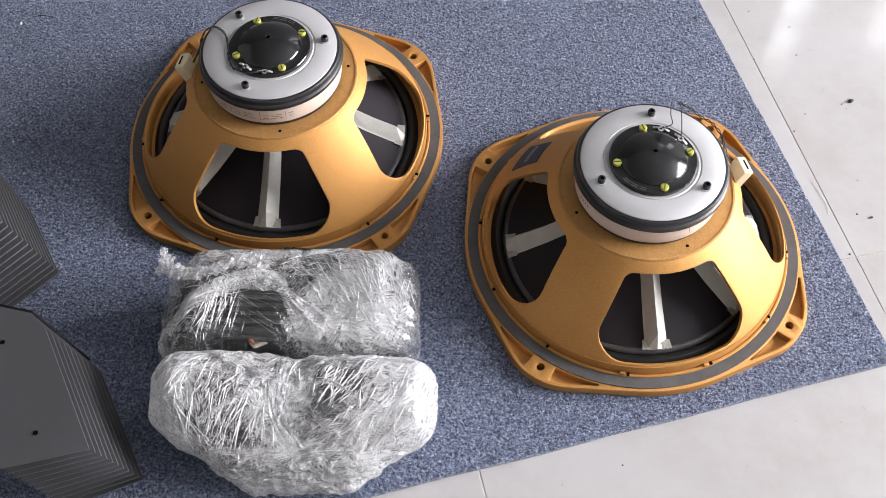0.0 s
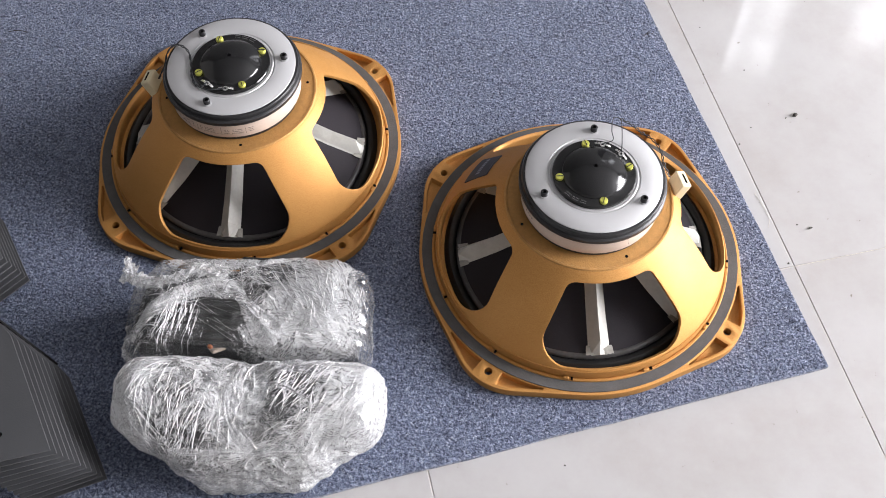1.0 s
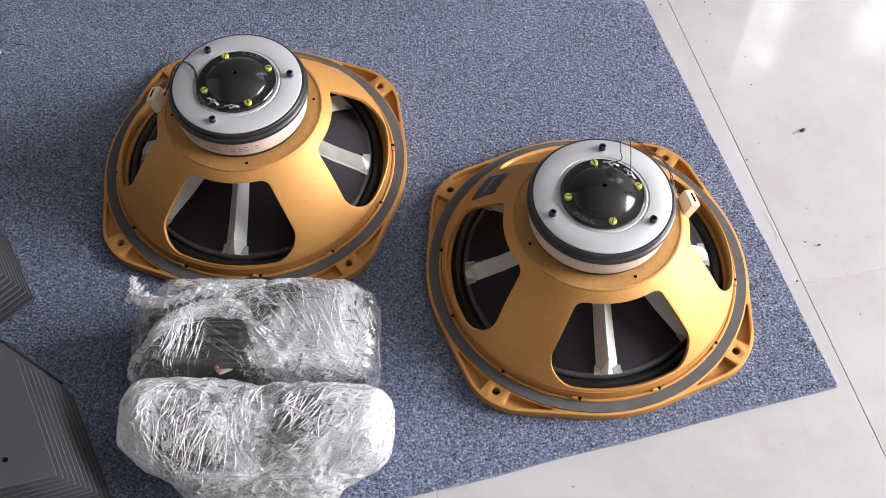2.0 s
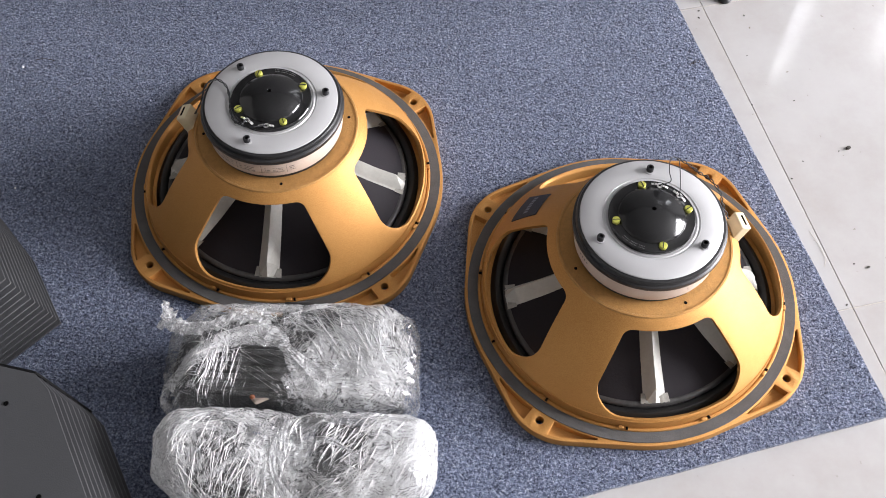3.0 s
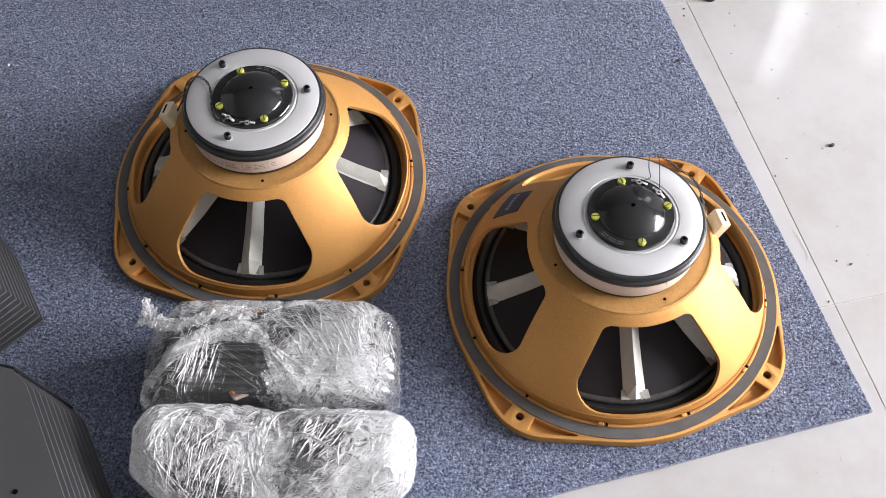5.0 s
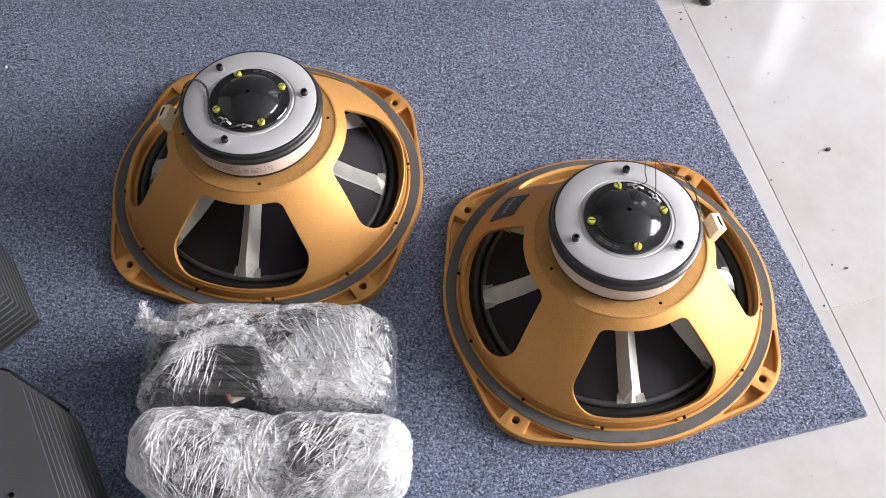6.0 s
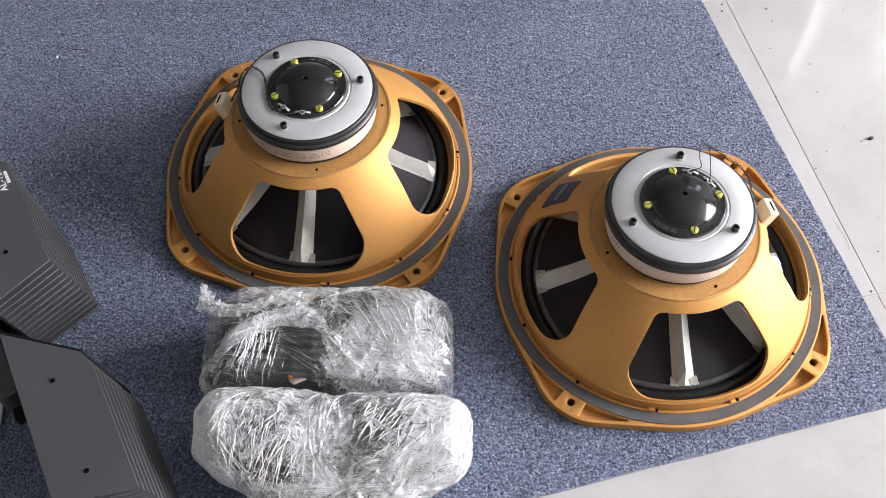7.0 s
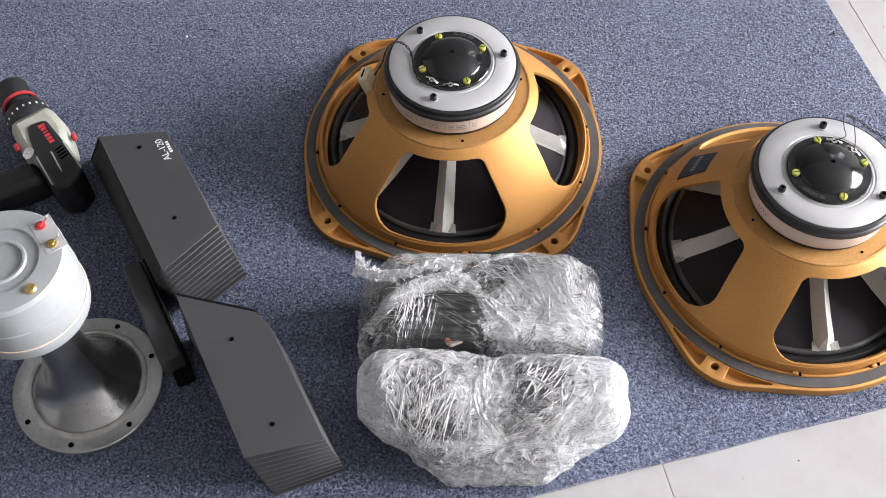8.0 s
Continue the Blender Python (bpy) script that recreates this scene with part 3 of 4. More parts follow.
    # domed rear cap with screws, terminals
    cap = part("dome_cap", lathe([(0.0422, 0.1520), (0.0424, 0.1552), (0.0416, 0.1562), (0.0336, 0.1564), (0.0331, 0.1567), (0.0327, 0.1581), (0.0312, 0.1592), (0.0270, 0.1620), (0.0210, 0.1652), (0.0140, 0.1673), (0.0070, 0.1683),
                                 (0.0024, 0.1686), (0.0020, 0.1681), (0.0016, 0.1640), (0, 0.1640)], 96), BAKELITE, s, "glossy black domed rear cap")
    for k in range(4):
        m = Matrix.Translation(polar(0.0362, cap_yaw + 90 * k, 0.1563)) @ Matrix.Rotation(0.6 + 1.3 * k, 4, "Z")
        bm = lathe([(0, 0), (0.0040, 0), (0.0041, 0.0022), (0.0035, 0.0031), (0, 0.0034)], 22)
        bm.transform(m)
        sc = part("slotted_screw", bm, ZINC, cap, "yellow passivated slotted screw")
        part("slot", box(0.0070, 0.0009, 0.0006, m @ pose(0, 0, 0.0030)), STEEL, sc)
    ends = []
    for sg in (-1, 1):
        a = cap_yaw + 45 + sg * 17
        m = Matrix.Translation(polar(0.0372, a, 0.1566)) @ Matrix.Rotation(radians(a + 90), 4, "Z")
        bm = lathe([(0.0013, 0), (0.0030, 0), (0.0030, 0.0006), (0.0013, 0.0006)], 16, closed=True)
        bm.transform(m)
        for q, wd in ((-0.0058, 0.0022), (0.0058, 0.0026)):
            tag = box(0.0058, wd, 0.0005, m @ pose(q, 0, 0.0001, 0, -20 if q < 0 else 20))
            merge(bm, tag)
        part("solder_tag", bm, TIN, cap, "bright tinned solder tag")
        ends.append(polar(0.0372, a, 0.1578))
    for k in range(16):
        a = cap_yaw + 45 + 180 - 17 + 34 * k / 15
        if k % 6 == 5:
            continue
        for row in range(2):
            part("embossed_mark", box(0.0008 + 0.0003 * ((k * 3) % 2), 0.0009, 0.0003, Matrix.Rotation(radians(a), 4, "Z") @ pose(0.0372 + 0.0024 * row, 0, 0.1561, 0, 0, 90)), PRINT, cap)
    # plug on the basket
    pm = Matrix.Translation(polar(0.0915, plug_deg, 0.0970)) @ Matrix.Rotation(radians(plug_turn), 4, "Z") @ pose(0, 0, 0, 0, 22)
    bm = box(0.012, 0.021, 0.026, pm)
    plug = part("plug_socket", bm, NYLON, s, "cream nylon plug socket", bevel=0.0015)
    part("slot_mark", box(0.0022, 0.012, 0.0006, pm @ pose(0.001, 0, 0.0257)), HOLE, plug)
    part("bracket", box(0.008, 0.014, 0.003, pm @ pose(-0.010, 0, -0.001)), GOLD, plug)
    return s, ends, pm


SPK_A = loudspeaker(0.0, 0.0, -0.10436, 205.6, 9.6, 174, 168, 1.5, 0.0, True, "gold coaxial loudspeaker face down beside film-wrapped bundles")
SPK_B = loudspeaker(0.3834, -0.1483, -1.39250, 10.4, 85.7, 10, 15, -5.0, 0.0, False, "gold coaxial loudspeaker with dark badge near the carpet corner")


def twist(path, r, turns, phase):
    out = []
    pts = spline(path, 14)
    for i, p in enumerate(pts):
        a = turns * math.tau * i / len(pts) + phase
        out.append(p + Vector((r * math.cos(a), r * math.sin(a), r * math.sin(a + 1))))
    return out


ea, eb = SPK_A[1], SPK_B[1]
back_a = [ea[0], polar(0.0440, 232, 0.157), polar(0.0462, 220, 0.1545), polar(0.0440, 200, 0.1545), polar(0.0432, 181, 0.1545), polar(0.0512, 161, 0.1550), polar(0.0640, 156, 0.1552), polar(0.0715, 160, 0.1545), polar(0.0765, 165, 0.1480), polar(0.0800, 169, 0.1350), polar(0.0890, 173, 0.1180)]
for ph in (0, math.pi):
    part("lead_wire", tube(twist(back_a, 0.0007, 9, ph), 0.00065, 6), WIRE, SPK_A[0], "twisted dark lead wire")
part("lead_wire", tube(spline([ea[1], polar(0.0425, 250, 0.158), polar(0.0445, 238, 0.156), polar(0.0462, 222, 0.1545)]), 0.0006, 6), WIRE, SPK_A[0])
loop_b = [polar(0.0730, 64, 0.161), polar(0.0760, 55, 0.156), polar(0.0775, 46, 0.151), polar(0.0810, 37, 0.149), polar(0.0800, 25, 0.148), polar(0.0790, 17, 0.141), polar(0.0860, 12, 0.124)]
for ph in (0, math.pi):
    part("lead_wire", tube(twist(loop_b, 0.0008, 6, ph), 0.00055, 6), WIRE, SPK_B[0], "twisted dark lead wire")
part("lead_wire", tube(spline([eb[1], polar(0.0420, 60, 0.163), polar(0.0500, 66, 0.166), polar(0.0610, 69, 0.168), polar(0.0690, 68, 0.166), polar(0.0730, 64, 0.161)]), 0.0005, 6), WIRE, SPK_B[0])
part("lead_wire", tube(spline([eb[0], polar(0.0430, 46, 0.163), polar(0.0520, 54, 0.166), polar(0.0620, 60, 0.168), polar(0.0690, 63, 0.166), polar(0.0730, 64, 0.161)]), 0.0005, 6), WIRE, SPK_B[0])


def badge(spk, mid, yaw_span, s0, s1):
    bm = bmesh.new()
    n = 14
    lo, hi = [], []
    for i in range(n + 1):
        a = radians(mid - yaw_span / 2 + yaw_span * i / n)
        lo.append([bm.verts.new(basket_point(s0, a, o)) for o in (-0.0005, 0.0012)])
        hi.append([bm.verts.new(basket_point(s1, a, o)) for o in (-0.0005, 0.0012)])
    for i in range(n):
        bm.faces.new((lo[i][1], lo[i + 1][1], hi[i + 1][1], hi[i][1]))
        bm.faces.new((lo[i][0], lo[i + 1][0], lo[i + 1][1], lo[i][1]))
        bm.faces.new((hi[i][0], hi[i + 1][0], hi[i + 1][1], hi[i][1]))
    for k in (0, n):
        bm.faces.new((lo[k][0], lo[k][1], hi[k][1], hi[k][0]))
    b = part("badge", bm, BADGE, spk[0], "dark blue-black maker's badge")
    for k in range(6):
        a0 = mid - 5.5 + 1.9 * k
        q = bmesh.new()
        v = [q.verts.new(basket_point(s, radians(a), 0.0016)) for s, a in ((0.51, a0), (0.51, a0 + 1.2), (0.575, a0 + 1.2), (0.575, a0))]
        q.faces.new(v)
        part("badge_mark", q, BADGEINK, b)
    return b


badge(SPK_B, 146, 15.5, 0.36, 0.73)


# ---------------------------------------------------------------- acoustic lenses
def inset_outline(o, d):
    c = Vector((sum(p[0] for p in o) / len(o), sum(p[1] for p in o) / len(o)))
    return [tuple(Vector(p) + (c - Vector(p)).normalized() * d) for p in o]


def acoustic_lens(outline, low_outline, top, plates, holes, label):
    """A stack of slanting plates round a core; outline is that of the top plate, shift the set-back of the bottom one."""
    o = tagged(empty("acoustic_lens", pose(outline[0][0], outline[0][1], CARPET_TOP)), label, "acoustic lens", group="acoustic lenses")
    bx, by = outline[0]
    loc = [(x - bx, y - by) for x, y in outline]
    low = [(x - bx, y - by) for x, y in low_outline]
    # near-black filler: the shade between the plates is put into its colour
    part("gap_shade_core", prism(inset_outline(low, 0.013), 0.001, top - 0.004, inset_outline(loc, 0.013)), LENSDARK, o)
    for k in range(plates):
        t = k / (plates - 1)
        z = 0.0015 + (top - 0.0035) * t
        out = [(a + (c - a) * t, b + (d - b) * t) for (a, b), (c, d) in zip(low, loc)]
        part("plate", prism(out, z, z + 0.0016), LENS, o, bevel=0.0004)
    # closed flank on the throat side and on the blunt end
    n = len(loc)
    for a, b, cut in ((n - 1, 0, 1.0 if n > 5 else 0.80), (0, 1, 1.0)):
        p, q, pl, ql = Vector(loc[a]), Vector(loc[b]), Vector(low[a]), Vector(low[b])
        if a == n - 1:
            p, pl = q + (p - q) * cut, ql + (pl - ql) * cut
        d = (q - p).normalized()
        w = Vector((d.y, -d.x)) * 0.0015
        if w.dot(p + q) < 0 and a == 0:
            w = -w
        quad = [tuple(v) for v in (pl + w * 0.3, ql + w * 0.3, ql + w * 1.6, pl + w * 1.6)]
        quad_top = [tuple(v) for v in (p + w * 0.3, q + w * 0.3, q + w * 1.6, p + w * 1.6)]
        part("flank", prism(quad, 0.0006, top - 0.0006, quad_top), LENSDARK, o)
    for x, y in holes:
        bm = lathe([(0, 0.0003), (0.0013, 0.0004), (0.0020, 0.0004), (0.0023, 0.0)], 12)
        bm.transform(Matrix.Translation((x - bx, y - by, top)))
        part("rivet_hole", bm, HOLE, o)
    return o


UP = [(-0.372, -0.104), (-0.302, -0.096), (-0.274, -0.140), (-0.232, -0.216), (-0.2775, -0.2680), (-0.2815, -0.2640)]
LO = [(-0.261, -0.297), (-0.183, -0.315), (-0.168, -0.330), (-0.109, -0.442), (-0.178, -0.459)]
UP_LOW = [(-0.440, -0.020), (-0.325, -0.050), (-0.276, -0.107), (-0.231, -0.184), (-0.281, -0.235), (-0.330, -0.206)]
LO_LOW = [(-0.284, -0.268), (-0.180, -0.288), (-0.164, -0.303), (-0.105, -0.414), (-0.174, -0.441)]
lens_up = acoustic_lens(UP, UP_LOW, 0.150, 13, [(-0.326, -0.118), (-0.276, -0.207)], "charcoal slant-plate acoustic lens with white model lettering")
lens_lo = acoustic_lens(LO, LO_LOW, 0.152, 11, [(-0.202, -0.344), (-0.156, -0.428)], "charcoal slant-plate acoustic lens beside the wrapped bundles")


def lettering(text, size, m, mat, parent):
    cu = bpy.data.curves.new("lettering", "FONT")
    cu.body, cu.size, cu.extrude, cu.align_x, cu.align_y = text, size, 0.00015, "CENTER", "CENTER"
    tmp = new("lettering", cu)
    dg = bpy.context.evaluated_depsgraph_get()
    dg.update()
    me = bpy.data.meshes.new_from_object(tmp.evaluated_get(dg))
    bpy.data.objects.remove(tmp)
    me.materials.append(mat)
    ob = new("lettering", me)
    ob.parent = parent
    ob.matrix_basis = m
    return ob


bx, by = UP[0]
tm = pose(-0.3005 - bx, -0.1215 - by, 0.1503, 0, 0, 119.6)
lettering("AL-120", 0.0105, tm, WHITEINK, lens_up)
for k in range(5):
    part("brand_bar", box(0.0024, 0.0032, 0.0003, tm @ pose(-0.0060 + 0.0034 * k, -0.0066, 0)), WHITEINK, lens_up)

# throat arm leaning on the lenses
arm = tagged(empty("throat_arm", pose(-0.320, -0.250, CARPET_TOP, 0, 0, -62)), "dark grey steel throat arm lying between horn and lenses", "bracket")
bm = prism([(-0.066, -0.011), (0.060, -0.013), (0.066, -0.005), (0.064, 0.012), (-0.062, 0.011), (-0.068, 0.004)], 0.001, 0.040)
part("arm_body", bm, LENS, arm, bevel=0.003)
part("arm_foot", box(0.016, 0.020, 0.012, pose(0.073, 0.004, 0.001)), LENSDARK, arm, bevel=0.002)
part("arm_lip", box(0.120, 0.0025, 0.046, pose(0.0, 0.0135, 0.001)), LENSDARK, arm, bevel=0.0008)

# ---------------------------------------------------------------- horn with compression driver
horn = tagged(empty("horn", pose(-0.3835, -0.320, CARPET_TOP)), "cast aluminium round horn standing mouth down on carpet", "horn")
part("mouth_flange", lathe([(0.0560, 0.0004), (0.0775, 0.0004), (0.0785, 0.0014), (0.0785, 0.0050), (0.0775, 0.0060), (0.0640, 0.0062), (0.0600, 0.0078), (0.0560, 0.0078)], 96, closed=True), CAST, horn, "dull grey drilled mouth flange")
for a in (74, 27, -42, -93, -140, 134):
    bm = lathe([(0, 0.0002), (0.0019, 0.0002), (0.0027, 0.0006), (0.0030, 0.0)], 14)
    bm.transform(Matrix.Translation(polar(0.0700, a, 0.0060)))
    part("flange_hole", bm, HOLE, horn)
bm = lathe([(0.0560, 0.0076), (0.0585, 0.0098), (0.0612, 0.0092), (0.0630, 0.0072), (0.0630, 0.0060), (0.0560, 0.0060)], 96, closed=True)
for v in bm.verts:
    k = 1 + 0.030 * noise.noise(v.co * 45) + 0.012 * noise.noise(v.co * 160)
    v.co = Vector((v.co.x * k, v.co.y * k, v.co.z + (0.0012 * noise.noise(v.co * 90) if v.co.z > 0.007 else 0)))
part("sealant_lip", bm, GLUE_PALE, horn, "uneven pale sealant lip")
part("flare", lathe([(0.0590, 0.0060), (0.0575, 0.0090), (0.0500, 0.0150), (0.0400, 0.0260), (0.0310, 0.0430), (0.0245, 0.0700), (0.0205, 0.1050), (0.0195, 0.1560), (0.0300, 0.1570), (0.0300, 0.1620), (0.0, 0.1620)], 96), SPUN, horn, "polished flaring horn body")
driver = tagged(empty("compression_driver", pose(-0.3890, -0.3190, CARPET_TOP)), "pale grey compression driver with brass terminals", "speaker driver")
DZ, DR = 0.1622, 0.0560
part("driver_body", lathe([(0, DZ), (DR - 0.006, DZ), (DR - 0.001, DZ + 0.005), (DR, DZ + 0.009), (DR, DZ + 0.044), (DR + 0.0010, DZ + 0.0445), (DR + 0.0010, DZ + 0.0480), (DR, DZ + 0.0485), (DR, DZ + 0.081), (DR - 0.003, DZ + 0.0845),
                           (0.0420, DZ + 0.0855), (0.0340, DZ + 0.0855), (0.0325, DZ + 0.0835), (0.0230, DZ + 0.0830), (0.0215, DZ + 0.0845), (0.0195, DZ + 0.0845), (0.0180, DZ + 0.0815), (0, DZ + 0.0812)], 112), DRIVER, driver)
part("seam_band", lathe([(DR + 0.0004, DZ + 0.0205), (DR + 0.0012, DZ + 0.0210), (DR + 0.0012, DZ + 0.0225), (DR + 0.0004, DZ + 0.0230)], 112, closed=True), PAPER, driver, "yellowed sealing band")
for a, mat, lab in ((52, REDP, "red terminal ring"), (22, BRASS, "brass terminal")):
    m = Matrix.Translation(polar(0.0455, a, DZ + 0.0855))
    bm = lathe([(0, 0), (0.0046, 0), (0.0046, 0.0012), (0.0026, 0.0014), (0.0024, 0.0030), (0, 0.0032)], 20)
    bm.transform(m)
    t = part("terminal", bm, mat, driver, lab)
    part("terminal_pin", box(0.0012, 0.0030, 0.0100, m @ pose(0.0030, 0.003, 0.003, 0, 35)), TIN, t)
part("terminal_plate", box(0.020, 0.040, 0.0012, Matrix.Rotation(radians(37), 4, "Z") @ pose(0.0455, 0, DZ + 0.0845)), PLATE, driver, "pale terminal plate", bevel=0.0004)
bm = lathe([(0, 0), (0.0052, 0), (0.0054, 0.0010), (0.0040, 0.0028), (0.0015, 0.0032), (0, 0.0024)], 20)
bm.transform(Matrix.Translation(polar(0.0440, -40, DZ + 0.0854)))
part("cross_screw", bm, BRASS, driver, "brass cross-head screw")

# ---------------------------------------------------------------- cordless drill
drill = tagged(empty("cordless_drill", pose(-0.497, -0.003, CARPET_TOP, 0, 0, -53)), "black and champagne cordless drill lying on its side", "power drill")
TURN_X = Matrix.Rotation(radians(-90), 4, "Y")


def along(profile, x, z, seg=48):
    bm = lathe(profile, seg)
    bm.transform(Matrix.Translation((x, 0, z)) @ TURN_X)
    return bm


part("chuck", along([(0, 0), (0.010, 0), (0.013, 0.010), (0.019, 0.024), (0.0215, 0.045), (0.0215, 0.052), (0, 0.052)][::-1], -0.030, 0.031), DRILLB, drill, "black ribbed chuck")
part("red_ring", along([(0.0222, 0.0), (0.0226, 0.001), (0.0226, 0.003), (0.0222, 0.004), (0.0205, 0.004), (0.0205, 0.0)], -0.050, 0.031), REDP, drill, "thin red trim ring")
part("torque_collar", along([(0, 0), (0.024, 0), (0.0265, 0.004), (0.0275, 0.020), (0.0255, 0.026), (0, 0.026)], -0.010, 0.031), DRILLB, drill, "black torque collar with white numbers")
for k in range(9):
    a = radians(-70 + 17 * k)
    part("collar_mark", box(0.0030, 0.0022, 0.0004, Matrix.Translation((-0.024, 0, 0.031)) @ Matrix.Rotation(a, 4, "X") @ pose(0, 0, 0.0272)), WHITEINK, drill)
bm = prism([(-0.012, -0.026), (0.030, -0.030), (0.060, -0.022), (0.066, 0.000), (0.060, 0.022), (0.030, 0.030), (-0.012, 0.026)], 0.004, 0.058)
part("motor_housing", bm, DRILLG, drill, "champagne plastic motor housing", bevel=0.010)
bm = prism([(0.008, -0.010), (0.030, -0.016), (0.080, -0.024), (0.112, -0.022), (0.120, -0.004), (0.108, 0.016), (0.060, 0.017), (0.012, 0.014)], 0.002, 0.0615)
part("grip_panel", bm, DRILLB, drill, "glossy black rubber panel", bevel=0.006)
for y0, y1, x0, x1 in ((0.0145, 0.0150, 0.058, 0.104), (-0.0195, -0.0215, 0.060, 0.106), (-0.003, -0.006, 0.064, 0.112)):
    part("trim_line", tube([(x0, y0, 0.0612), ((x0 + x1) / 2, (y0 + y1) / 2, 0.0617), (x1, y1, 0.0590)], 0.0010, 6), DRILLG, drill, "thin champagne trim line")
for k in range(4):
    part("vent_slot", box(0.0022, 0.010, 0.0012, pose(0.064 + 0.005 * k, 0.0065, 0.0609, 0, 0, 12)), HOLE, drill)
bm = prism([(0.046, -0.022), (0.080, -0.022), (0.070, -0.090), (0.034, -0.092)], 0.006, 0.046)
part("handle", bm, DRILLB, drill, "black rubber handle", bevel=0.009)
bm = prism([(0.010, -0.088), (0.082, -0.086), (0.084, -0.125), (0.006, -0.128)], 0.001, 0.052)
part("battery", bm, DRILLB, drill, "black slide battery", bevel=0.006)
for k in range(6):
    wdt = (0.0046, 0.0040, 0.0018, 0.0040, 0.0036, 0.0042)[k]
    part("brand_bar", box(wdt, 0.0062 if k else 0.0078, 0.0004, pose(0.0215 + 0.0056 * k, 0.0045, 0.0614)), REDP, drill)
part("direction_button", box(0.010, 0.006, 0.006, pose(0.0255, -0.0295, 0.049, 30)), REDP, drill, "small red button", bevel=0.0015)
part("side_button", box(0.009, 0.005, 0.007, pose(0.0510, 0.0270, 0.049, -30)), REDP, drill, "small red button", bevel=0.0015)
bm = lathe([(0, 0), (0.0075, 0), (0.0075, 0.0016), (0.0055, 0.0024), (0, 0.0020)], 24)
bm.transform(pose(0.0460, -0.0240, 0.0560, 25))
part("rating_disc", bm, TIN, drill, "round metallic disc")

# ---------------------------------------------------------------- film-wrapped bundles
# the strong spot at the rear right also paints the window's glare as milky film
FILM_A = make_film("stretch_film_rear", 0.0, 1.0, 30, ((-0.010, -0.280, 0.078, 0.060, -1.0), (-0.060, -0.285, 0.06, 0.04, -0.4), (0.155, -0.240, 0.07, 0.035, -0.8), (0.060, -0.232, 0.095, 0.026, -0.8), (0.104, -0.262, 0.083, 0.066, 1.15), (0.165, -0.285, 0.05, 0.045, -0.7), (0.060, -0.205, 0.088, 0.022, 0.4), (-0.030, -0.222, 0.085, 0.030, 0.2), (0.085, -0.300, 0.070, 0.050, 0.6)))
FILM_B = make_film("stretch_film_front", 0.09, 1.15, 42, ((0.088, -0.356, 0.092, 0.040, -0.8), (-0.022, -0.385, 0.082, 0.042, -0.6), (0.020, -0.418, 0.04, 0.03, -0.3), (-0.085, -0.355, 0.065, 0.060, 1.1), (0.033, -0.372, 0.085, 0.038, 1.0), (0.150, -0.372, 0.070, 0.066, 1.0), (0.095, -0.400, 0.060, 0.035, 0.35), (0.045, -0.425, 0.015, 0.085, 0.75), (-0.045, -0.398, 0.035, 0.045, 0.55), (0.135, -0.402, 0.035, 0.050, 0.55)))
STRIP = make_film("stretch_film_strip", 0.20, 1.0, 60)
# creases of the film, with its bright glints put into the white colour
CREASE = surface("film_crease_and_glint", (0.90, 0.91, 0.92), 0.2, vary=0.35, big=260, fine=900, spec=0.8)
nt = CREASE.node_tree
see, thin = nt.nodes.new("ShaderNodeBsdfTransparent"), nt.nodes.new("ShaderNodeMixShader")
thin.inputs[0].default_value = 0.12
nt.links.new(nt.nodes["Principled BSDF"].outputs[0], thin.inputs[1])
nt.links.new(see.outputs[0], thin.inputs[2])
nt.links.new(thin.outputs[0], nt.nodes["Material Output"].inputs["Surface"])


from mathutils.bvhtree import BVHTree


def soft_shape(blobs, centre, seed, crumple, pull, subdiv=6):
    """A closed skin round rounded boxes (centre, half sizes, rounding), star-shaped about centre, crumpled, flat on the floor."""
    bm = bmesh.new()
    bmesh.ops.create_icosphere(bm, subdivisions=subdiv, radius=1.0)
    c = Vector(centre)

    def field(p):
        v = 0.0
        for (q, h, r) in blobs:
            d = [abs(p[i] - q[i]) - h[i] + r for i in range(3)]
            out = math.sqrt(sum(max(k, 0) ** 2 for k in d)) + min(max(d), 0) - r
            v += math.exp(-out / 0.007)
        return -0.007 * math.log(v + 1e-12)

    # the film is drawn taut between the lobes: part way to their convex hull
    hull = bmesh.new()
    for (q, h, r) in blobs:
        for k in range(150):
            a, b = k * 2.399963, math.acos(1 - 2 * (k + 0.5) / 150)
            d = Vector((math.sin(b) * math.cos(a), math.sin(b) * math.sin(a), math.cos(b)))
            hull.verts.new([q[i] + math.copysign(h[i] - r, d[i]) + r * d[i] for i in range(3)])
    bmesh.ops.convex_hull(hull, input=hull.verts)
    taut = BVHTree.FromBMesh(hull)
    hull.free()
    for vert in bm.verts:
        n = vert.co.normalized()
        lo, hi = 0.0, 0.25
        for _ in range(16):
            m = (lo + hi) / 2
            if field(c + n * m) < 0:
                lo = m
            else:
                hi = m
        h = taut.ray_cast(c, n)
        if h[0] is not None:
            lo += (pull if n.z > 0.45 else min(1.0, pull + 0.32)) * (h[3] - lo)
        p = c + n * lo
        off = Vector((seed, seed * 2, 0))
        ridge = 1 - 2.2 * abs(noise.noise(p * 34 + off))
        facet = 1 - 2.6 * abs(noise.noise(p * 120 + off))
        long_fold = 1 - 2.2 * abs(noise.noise(Vector((p.x * 25 + p.y * 40, p.y * 160 - p.x * 90, p.z * 60)) + off))
        p += n * crumple * (0.45 * ridge + 0.20 * facet + 0.35 * long_fold - 0.35)
        p.z = max(p.z, 0.0008)
        vert.co = p
    return bm


